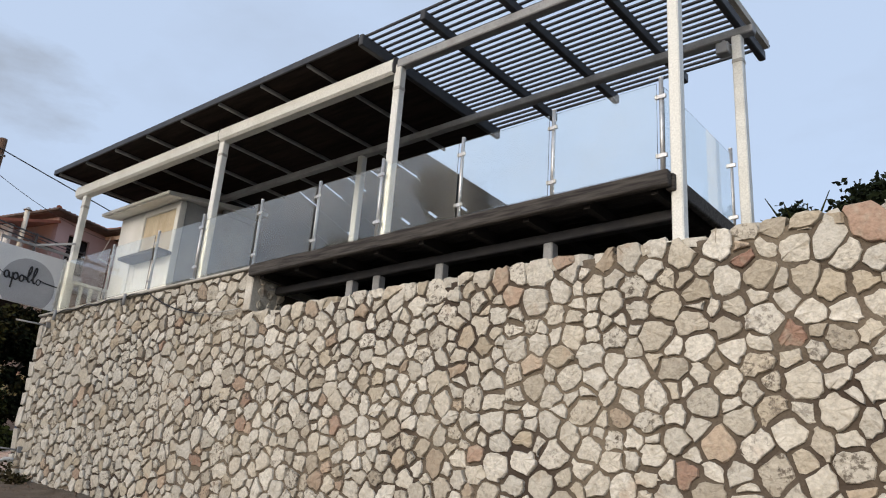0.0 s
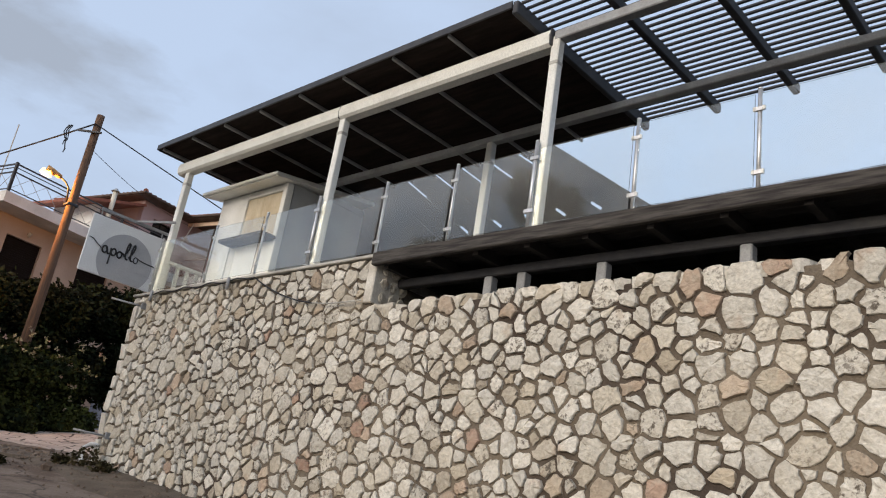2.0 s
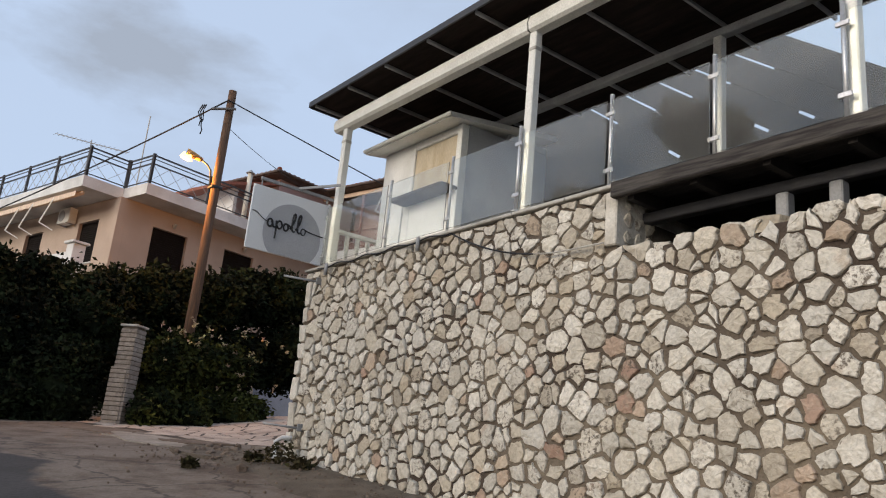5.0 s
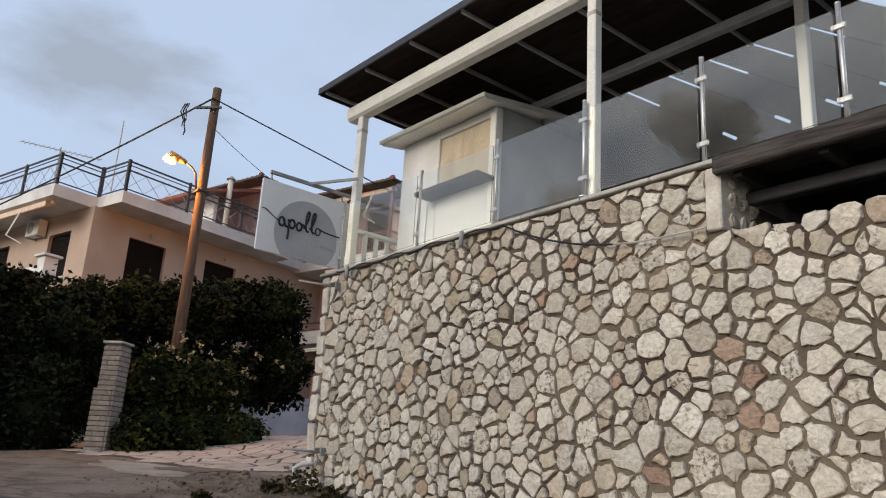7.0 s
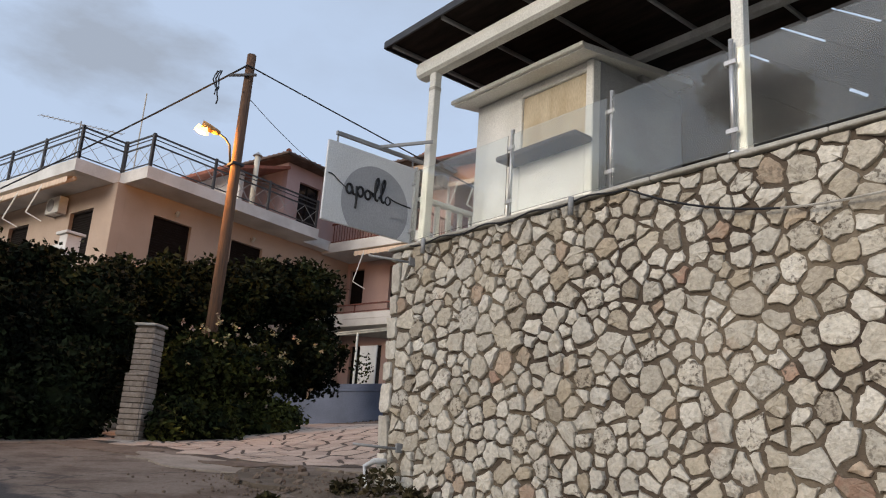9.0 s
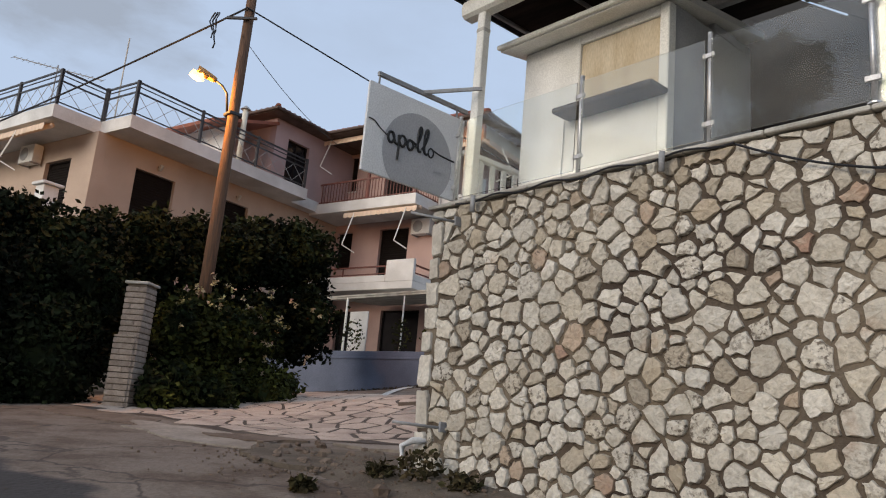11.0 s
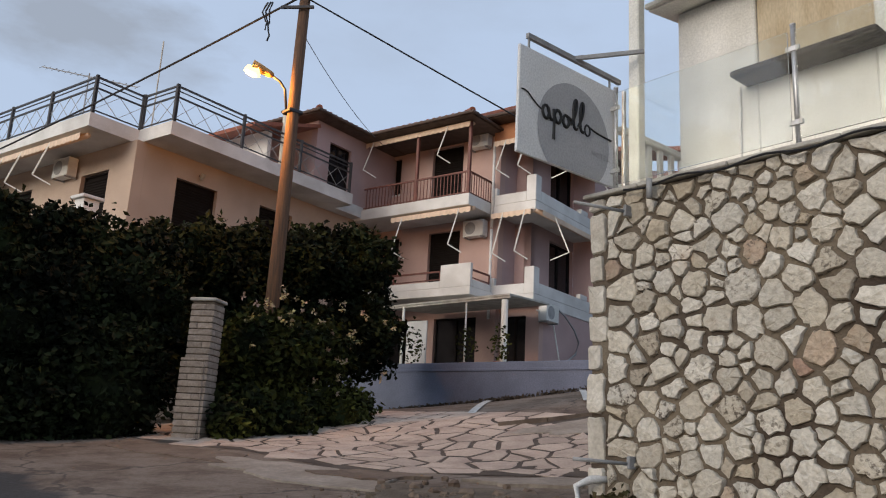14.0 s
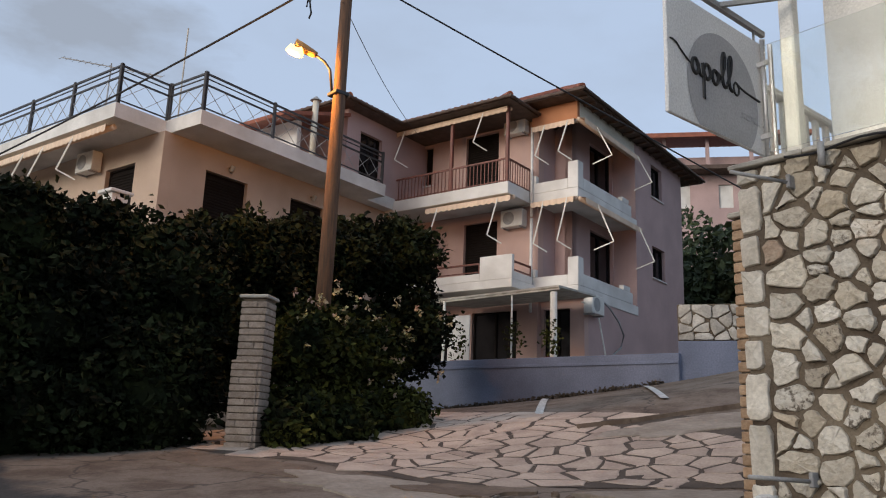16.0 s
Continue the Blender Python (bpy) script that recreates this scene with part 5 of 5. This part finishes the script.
# ---- brick pillars ----
def brick_pillar(name, x, y, w, z0, z1, turn, material, label, cap=True):
    p = thing(name, label, "pillar", at=pose(x, y, 0, 0, 0, turn))
    part("core", Build().box((-w / 2 + 0.016, -w / 2 + 0.012, z0), (w / 2 - 0.012, w / 2 - 0.012, z1)), MORTAR, p)
    h, z, r = 0.098, z0, 0
    while z < z1 - 0.05:
        hh = min(h, z1 - z)
        for s in range(4):
            m = pose(0, 0, 0, 0, 0, 90 * s)
            cut = 0.05 if (r + s) % 2 else -0.06
            for a, c in ((-w / 2, w / 2 - 0.02),) if (r + s) % 3 else ((-w / 2, cut - 0.003), (cut + 0.003, w / 2 - 0.02)):
                o = Build().box((a, -w / 2 - rng.uniform(0, 0.008), z + 0.007), (c, -w / 2 + 0.03, z + hh - 0.007))
                o.v = [tuple(m @ Vector(v)) for v in o.v]
                part("brick", o, material, p)
        z += h
        r += 1
    if cap:
        part("cap", Build().box((-w / 2 - 0.03, -w / 2 - 0.03, z1), (w / 2 + 0.03, w / 2 + 0.03, z1 + 0.05)), COPING, p, "concrete cap")
    return p


brick_pillar("gate_pillar", -21.95, 6.10, 0.38, 2.2, 4.40, 40, BRICK, "pale split-brick gate pillar with concrete cap beside the hedge")
brick_pillar("low_brick_pier", -21.98, 6.05, 0.39, 2.0, 3.52, 40, BRICK, "low pale brick pier beside the gate pillar", False)
brick_pillar("gate_pillar", -14.86, 7.4, 0.42, 1.8, 4.56, 0, BRICKLIT, "split-brick gate pillar, coloured as lit orange, at the end of the stone wall")


# ---- planting ----
def leaves(b, c, rad, n, size, seed, flat=1.0):
    """Leaves in a lumpy shell round c."""
    g = random.Random(seed)
    for _ in range(n):
        while True:
            d = Vector((g.gauss(0, 1), g.gauss(0, 1), g.gauss(0, 1)))
            if d.length > 0.1:
                break
        d.normalize()
        f = g.uniform(0.55, 1.0) ** 0.5 * (0.84 + 0.5 * noise.noise(d * 2.6 + Vector((seed, 0, 0))) + (0.25 * g.random() if g.random() < 0.06 else 0))
        p = Vector(c) + Vector((d.x * rad[0], d.y * rad[1], d.z * rad[2])) * f
        a = Vector((g.gauss(0, 1), g.gauss(0, 1), g.gauss(0, 0.7))).normalized()
        s = a.cross(Vector((g.gauss(0, 1), g.gauss(0, 1), g.gauss(0, 1)))).normalized()
        L, W = size * g.uniform(0.6, 1.4), size * g.uniform(0.25, 0.45)
        k = len(b.v)
        up = a.cross(s) * W * 0.3
        b.v += [tuple(p), tuple(p + a * L * 0.5 + s * W + up), tuple(p + a * L), tuple(p + a * L * 0.5 - s * W + up)]
        b.f += [(k, k + 1, k + 2), (k, k + 2, k + 3)]


def shrub(name, label, clumps, material, base, size, density, category="shrub", trunk=0.06):
    t = thing(name, label, category)
    tr = Build()
    cr = Build()
    core = Build()
    for i, (c, r) in enumerate(clumps):
        tr.tube([base, tuple((Vector(base) + Vector(c)) / 2 + Vector((0.1 * math.sin(i * 3), 0.1 * math.cos(i * 2), 0.1))), c], trunk, 6, trunk * 0.35)
        leaves(cr, c, r, int(density * r[0] * r[2] * 4), size, i + len(name))
        # Added solid dark core: stands for the clump's shaded inside and closes gaps.
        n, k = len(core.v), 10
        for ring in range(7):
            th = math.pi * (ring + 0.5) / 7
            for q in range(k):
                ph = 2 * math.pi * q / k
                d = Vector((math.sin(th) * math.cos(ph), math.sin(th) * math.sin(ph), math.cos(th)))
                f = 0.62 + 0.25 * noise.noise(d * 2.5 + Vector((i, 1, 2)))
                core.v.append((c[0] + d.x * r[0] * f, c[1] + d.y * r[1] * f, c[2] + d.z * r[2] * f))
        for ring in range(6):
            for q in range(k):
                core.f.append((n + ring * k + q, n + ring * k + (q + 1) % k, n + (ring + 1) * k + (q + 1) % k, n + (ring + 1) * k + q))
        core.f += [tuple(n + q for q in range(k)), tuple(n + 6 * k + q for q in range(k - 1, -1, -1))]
    part("trunk", tr, BARK, t)
    part("crown", cr, material, t)
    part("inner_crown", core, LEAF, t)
    return t


def row(n, p, q, rad, jit, seed):
    g = random.Random(seed)
    return [((p[0] + (q[0] - p[0]) * i / max(1, n - 1) + g.uniform(-jit, jit), p[1] + (q[1] - p[1]) * i / max(1, n - 1) + g.uniform(-jit, jit), p[2] + (q[2] - p[2]) * i / max(1, n - 1) + g.uniform(-jit, jit)), tuple(r * g.uniform(0.8, 1.2) for r in rad)) for i in range(n)]


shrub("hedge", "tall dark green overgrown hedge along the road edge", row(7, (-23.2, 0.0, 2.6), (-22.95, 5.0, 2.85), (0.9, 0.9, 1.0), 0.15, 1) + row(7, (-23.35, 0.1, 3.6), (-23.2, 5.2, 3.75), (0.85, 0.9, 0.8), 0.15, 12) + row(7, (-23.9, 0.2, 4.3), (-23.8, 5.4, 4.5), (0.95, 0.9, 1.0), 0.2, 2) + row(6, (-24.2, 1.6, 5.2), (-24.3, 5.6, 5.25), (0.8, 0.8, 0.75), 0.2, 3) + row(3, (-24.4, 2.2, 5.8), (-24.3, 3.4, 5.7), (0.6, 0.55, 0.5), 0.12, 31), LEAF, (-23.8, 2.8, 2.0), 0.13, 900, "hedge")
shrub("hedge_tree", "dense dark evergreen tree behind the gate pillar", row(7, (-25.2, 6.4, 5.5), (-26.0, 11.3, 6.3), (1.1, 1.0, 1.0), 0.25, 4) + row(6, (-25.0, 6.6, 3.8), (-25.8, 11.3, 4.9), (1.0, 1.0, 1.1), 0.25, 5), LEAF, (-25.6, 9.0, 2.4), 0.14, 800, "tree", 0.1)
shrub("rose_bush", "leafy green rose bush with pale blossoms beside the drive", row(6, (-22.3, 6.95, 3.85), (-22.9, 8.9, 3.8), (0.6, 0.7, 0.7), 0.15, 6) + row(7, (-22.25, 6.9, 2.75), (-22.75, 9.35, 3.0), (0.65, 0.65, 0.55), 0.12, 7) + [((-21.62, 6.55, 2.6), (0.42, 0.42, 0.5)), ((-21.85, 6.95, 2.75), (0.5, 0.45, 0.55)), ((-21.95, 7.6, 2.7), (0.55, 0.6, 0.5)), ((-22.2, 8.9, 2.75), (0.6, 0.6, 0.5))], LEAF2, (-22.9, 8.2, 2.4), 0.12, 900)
g = random.Random(5)
bl = thing("blossoms", "small pale blossoms on the rose bush and hedge", "flower", kind="stuff")
b = Build()
for _ in range(48):
    y = g.uniform(6.6, 10.0)
    leaves(b, (-21.72 - 0.17 * (y - 6.6) + g.uniform(-0.45, 0.08), y, g.uniform(2.9, 4.75) if g.random() < 0.4 else g.uniform(4.2, 4.85)), (0.04, 0.04, 0.04), 9, 0.065, g.randint(0, 999))
part("petals", b, BLOSSOM, bl, kind="stuff")
for x, y, s in ((-14.15, 4.75, 0.09), (-13.95, 5.9, 0.26), (-13.4, 5.95, 0.16), (-14.3, 5.7, 0.14)):
    w = thing("weed_tuft", "tuft of dry weeds at the wall foot", "weed", "weed tufts")
    b = Build()
    leaves(b, (x, y, ground_z(x, y) + s * 0.6), (s, s, s * 0.8), 220, 0.07, int(-x * 10))
    part("grass", b, DRYWEED, w, kind="stuff")
# pots on the porch
for i, u in enumerate((-22.9, -21.2, -20.2)):
    w = thing("potted_plant", "small dark potted plant on the porch wall", "plant", "potted plants", at=HT)
    part("pot", Build().tube([(u, 20.15, 4.0), (u, 20.15, 4.5)], 0.12, 10, 0.17), TILE, w)
    b = Build()
    leaves(b, (u, 20.15, 4.95), (0.3, 0.3, 0.5), 120, 0.1, 40 + i)
    part("foliage", b, LEAF2, w)
# scrub on the hill
b = Build()
for i in range(46):
    k = g.uniform(0, 1)
    hy = 30 + 6 * k + g.uniform(-3, 4)
    c = (-33 + 14 * k + g.uniform(-2, 2), hy, 3.0 + (hy - 26) * 0.62 + g.uniform(0, 5.2))
    leaves(b, c, (1.9, 1.9, 1.6), 420, 0.38, 200 + i)
sc = part("hill_scrub", b, LEAFHILL)
tagged(sc, "green scrub and bushes on the hillside", "scrub", kind="stuff")
b = Build()
for i in range(11):
    for j in range(9):
        x, y = -44 + i * 5, 28 + j * 4
        b.v.append((x, y, 3.0 + (y - 26) * 0.62 + 0.9 * noise.noise(Vector((x * 0.2, y * 0.2, 0)))))
for j in range(8):
    for i in range(10):
        b.f.append((j * 11 + i, j * 11 + i + 1, (j + 1) * 11 + i + 1, (j + 1) * 11 + i))
part("ground_hill", b, LEAFHILL, label="steep green hillside behind the hotel", smooth=True, kind="structure")
shrub("garden_bush", "round dark bush behind the stone wall", [((-3.55, 12.6, 6.5), (0.34, 0.4, 0.38)), ((-3.45, 12.4, 5.7), (0.4, 0.5, 0.6))], LEAF, (-3.2, 12.5, 3.85), 0.09, 1500)
shrub("garden_bush", "spreading dark bush behind the stone wall", row(6, (-2.3, 12.4, 6.2), (2.4, 12.2, 6.85), (0.75, 0.7, 0.6), 0.2, 11), LEAF, (0.2, 12.5, 3.85), 0.1, 1100)
ag = thing("agave", "spiky agave plant behind the corner post", "plant")
for i in range(11):
    a = i * 0.57
    part("blade", Build().tube([(-2.35, 8.6, 4.5), (-2.35 + 0.2 * math.cos(a), 8.6 + 0.2 * math.sin(a), 4.85), (-2.35 + 0.42 * math.cos(a), 8.6 + 0.42 * math.sin(a), 5.05 + 0.1 * math.sin(i * 2))], 0.03, 5, 0.004), LEAF2, ag)
part("stem", Build().tube([(-2.35, 8.6, 3.85), (-2.35, 8.6, 4.55)], 0.07, 8), BARK, ag)
# trees across the road, seen only as reflections in the glass
for i, (x, y, h) in enumerate(((-18.6, -9.6, 13.5), (-8.5, -15, 8.0), (-23.5, -9.5, 11.0), (-15.0, -13.5, 12.5))):
    z = ground_z(x, y)
    shrub("roadside_tree", "tall dark tree across the road", [((x + 1.3 * math.sin(k * 2.1), y + math.cos(k * 1.7), z + h * (0.42 + 0.12 * k)), (1.7 - 0.1 * k, 1.6 - 0.1 * k, 1.1)) for k in range(6)], LEAF, (x, y, z - 0.1), 0.2, 260, "tree", 0.16)

# ---- paving ----
def paving_edge(x):
    """Front line of the paved drive, curving round to the end of the stone wall."""
    line = ((-24.2, 5.2), (-21.7, 5.35), (-20.2, 5.95), (-17.9, 6.1), (-17.0, 6.95), (-16.2, 7.9), (-15.2, 8.6), (-9.0, 8.7))
    for (x0, y0), (x1, y1) in zip(line[:-1], line[1:]):
        if x <= x1:
            return y0 + (y1 - y0) * (x - x0) / (x1 - x0) + 0.06 * noise.noise(Vector((x * 3, 0, 3)))
    return line[-1][1]


pave = thing("pavement", "crazy paving of pale reddish stone slabs on the drive", "pavement", kind="structure")
PX0, PX1, PY0, PY1 = -24.2, -9.5, 5.3, 10.9
pts = []
y, r = PY0 + 0.18, 0
while y < PY1:
    x = PX0 + 0.25 * (r % 2)
    while x < PX1:
        pts.append((x + rng.uniform(-0.22, 0.22), y + rng.uniform(-0.19, 0.19)))
        x += rng.uniform(0.32, 0.85)
    y += 0.34
    r += 1
bed = Build()
bx, by = np.arange(PX0, PX1 + 0.01, 0.3), np.linspace(0, 1, 19)
rows_y = [[paving_edge(x) + (PY1 - paving_edge(x)) * f for x in bx] for f in by]
bed.v = [(x, y, ground_z(x, y) + bump_at(x, y) + 0.006) for line in rows_y for x, y in zip(bx, line)]
bed.f = [(j * len(bx) + i, j * len(bx) + i + 1, (j + 1) * len(bx) + i + 1, (j + 1) * len(bx) + i) for j in range(len(by) - 1) for i in range(len(bx) - 1)]
part("mortar_bed", bed, PAVEBED, pave, "dark mortar between the slabs", smooth=True)
rest = Build()
count = 0
for (px, py), cell in zip(pts, voronoi(pts, PX0, PX1, PY0, PY1, 0.75)):
    t = trim(cell, 0.028, 0.09, rng, 0.012) if len(cell) > 2 else None
    if not t or (px > LEFT - 0.1 and py < WALL_Y + 0.6):
        continue
    if py < paving_edge(px) + 0.1 or (px > -18.9 and py > 10.1):
        continue
    out, mid = t
    near = px > -19.5 and px < -14.0 and count < 300
    bb = Build() if near else rest
    n, k = len(bb.v), len(out)
    bb.v += [(x, y, ground_z(x, y) + bump_at(x, y) - 0.03) for x, y in out] + [(x, y, ground_z(x, y) + bump_at(x, y) + 0.010) for x, y in out]
    bb.v += [(mid[0] + (x - mid[0]) * 0.94, mid[1] + (y - mid[1]) * 0.94, ground_z(x, y) + bump_at(x, y) + 0.014) for x, y in out]
    for q in range(2):
        bb.f += [(n + q * k + i, n + q * k + (i + 1) % k, n + (q + 1) * k + (i + 1) % k, n + (q + 1) * k + i) for i in range(k)]
    bb.f.append(tuple(n + 2 * k + i for i in range(k)))
    if near:
        part("paving_slab", bb, PAVER, pave)
        count += 1
part("paving_slabs", rest, PAVER, pave, kind="stuff")
# parking lines
for (x0, y0), (x1, y1) in (((-20.7, 10.65), (-23.2, 13.5)), ((-19.2, 12.0), (-21.4, 14.5))):
    b = Build()
    for k in range(9):
        f = k / 8
        x, y = x0 + (x1 - x0) * f, y0 + (y1 - y0) * f
        for s in (-0.05, 0.05):
            b.v.append((x + s * 1.1, y + s * 0.8, ground_z(x, y) + 0.03))
    b.f = [(2 * k, 2 * k + 1, 2 * k + 3, 2 * k + 2) for k in range(8)]
    part("road_marking", b, PALEMARK, label="worn white parking line on concrete", kind="structure")

# patched cement and bare earth between the road and the paving
CEMENT = mat("patched_cement", (0.33, 0.285, 0.235), (0.24, 0.20, 0.16), rough=0.9, scale=2.2, bump=0.9, fine=14)
OLDCEMENT = mat("worn_brown_cement", (0.185, 0.14, 0.105), (0.12, 0.085, 0.062), rough=0.92, scale=2.6, bump=0.9, fine=14)


def patch(name, label, material, mid, rx, ry, lift, seed, turn=0.0):
    """A low uneven sheet with a ragged, broken edge."""
    b, k, rings = Build(), 40, 5
    for q in range(rings + 1):
        for i in range(k):
            a = 2 * math.pi * i / k
            d = Vector((math.cos(a), math.sin(a), 0))
            f = (0.82 + 0.38 * noise.noise(d * 1.3 + Vector((seed, 0, 0))) + 0.16 * noise.noise(d * 5 + Vector((0, seed, 0)))) * min(1.0, (q + 0.15) / (rings - 0.85))
            u, v = d.x * rx * f, d.y * ry * f
            x, y = mid[0] + u * math.cos(turn) - v * math.sin(turn), mid[1] + u * math.sin(turn) + v * math.cos(turn)
            h = lift + 0.008 * noise.noise(Vector((x * 5, y * 5, seed))) if q < rings else -0.04
            b.v.append((x, y, ground_z(x, y) + bump_at(x, y) + h))
    for q in range(rings):
        b.f += [(q * k + i, (q + 1) * k + i, (q + 1) * k + (i + 1) % k, q * k + (i + 1) % k) for i in range(k)]
    b.f.append(tuple(range(k)))
    return part(name, b, material, label=label, kind="structure")


patch("pavement_patch_brown", "worn brown cement beside the crazy paving", OLDCEMENT, (-20.4, 5.2), 1.9, 0.45, 0.012, 3, 0.25)
patch("pavement_patch_pale", "pale broken cement patch along the paving edge", CEMENT, (-17.9, 5.55), 1.75, 0.55, 0.020, 8, 0.22)
patch("pavement_patch_worn", "worn brown cement hollow in the pale patch", OLDCEMENT, (-17.35, 6.05), 0.7, 0.36, 0.034, 5, 0.5)
patch("pavement_lip", "grey cement lip at the corner of the paving", CEMENT, (-15.95, 7.35), 0.95, 0.32, 0.035, 12, 0.95)
patch("ground_dirt_corner", "bare stony earth at the foot of the wall corner", DIRT, (-15.4, 5.9), 1.35, 0.85, 0.05, 15, 0.4)
patch("pavement_grey", "grey cement strip at the head of the paving", CEMENT, (-17.6, 10.5), 1.5, 0.55, 0.02, 18, 0.9)
b = Build()
kerb_line = [(-19.1, 9.75), (-18.6, 10.3), (-18.1, 11.1), (-17.6, 11.9), (-16.9, 12.8)]
for (x0, y0), (x1, y1) in zip(kerb_line[:-1], kerb_line[1:]):
    b.bar((x0, y0, ground_z(x0, y0) + 0.02), (x1, y1, ground_z(x1, y1) + 0.02), 0.12, 0.09)
part("kerb_low", b, OLDCEMENT, label="low worn cement edge behind the paving", kind="structure")

# loose gravel and rubble along the wall foot and the apron
b = Build()
g = random.Random(21)
for _ in range(1500):
    x = g.uniform(-16.7, -8.5) if g.random() < 0.6 else g.gauss(-15.2, 0.7)
    y = 6.1 - abs(g.gauss(0, 0.75))
    if y < 3.2:
        continue
    s = 0.004 + 0.018 * g.random() ** 4
    z = ground_z(x, y) + bump_at(x, y) + (0.10 * max(0, (y - 5.1)) if y > 5.1 and x > -15.2 else 0) + 0.012
    n = len(b.v)
    for dz, r in ((-0.6, 0.8), (0.2, 1.0), (0.8, 0.5)):
        for i in range(5):
            a = i * 1.257 + g.uniform(-0.3, 0.3)
            b.v.append((x + s * r * math.cos(a) * 1.3, y + s * r * math.sin(a), z + s * dz))
    for q in range(2):
        b.f += [(n + q * 5 + i, n + q * 5 + (i + 1) % 5, n + q * 5 + 5 + (i + 1) % 5, n + q * 5 + 5 + i) for i in range(5)]
    b.f.append(tuple(n + 10 + i for i in range(5)))
for _ in range(70):
    x, y = g.gauss(-15.3, 0.55), g.gauss(5.95, 0.35)
    if x > -14.5 and y > 6.05:
        continue
    s = 0.02 + 0.06 * g.random() ** 2
    z, n = ground_z(x, y) + bump_at(x, y) + 0.05, len(b.v)
    for dz, r in ((-0.8, 0.9), (0.1, 1.0), (0.55, 0.6)):
        for i in range(6):
            a = i * 1.047 + g.uniform(-0.35, 0.35)
            q = r * g.uniform(0.75, 1.2)
            b.v.append((x + s * q * math.cos(a) * 1.3, y + s * q * math.sin(a), z + s * (dz + g.uniform(-0.15, 0.15))))
    for q in range(2):
        b.f += [(n + q * 6 + i, n + q * 6 + (i + 1) % 6, n + q * 6 + 6 + (i + 1) % 6, n + q * 6 + 6 + i) for i in range(6)]
    b.f.append(tuple(n + 12 + i for i in range(6)))
gr = part("gravel", b, OLDCEMENT)
tagged(gr, "loose gravel and small rubble along the wall foot", "gravel", kind="stuff")

b = Build()
for i in range(160):
    u = g.uniform(-23.2, -17.3)
    c = HT @ Vector((u, 19.7 - abs(g.gauss(0, 0.18)), 0))
    leaves(b, (c.x, c.y, ground_z(c.x, c.y) + 0.03), (0.16, 0.12, 0.04), 10, 0.07, i)
lt = part("leaf_litter", b, BARK)
tagged(lt, "dead brown leaves and twigs along the blue wall foot", "leaf litter", kind="stuff")
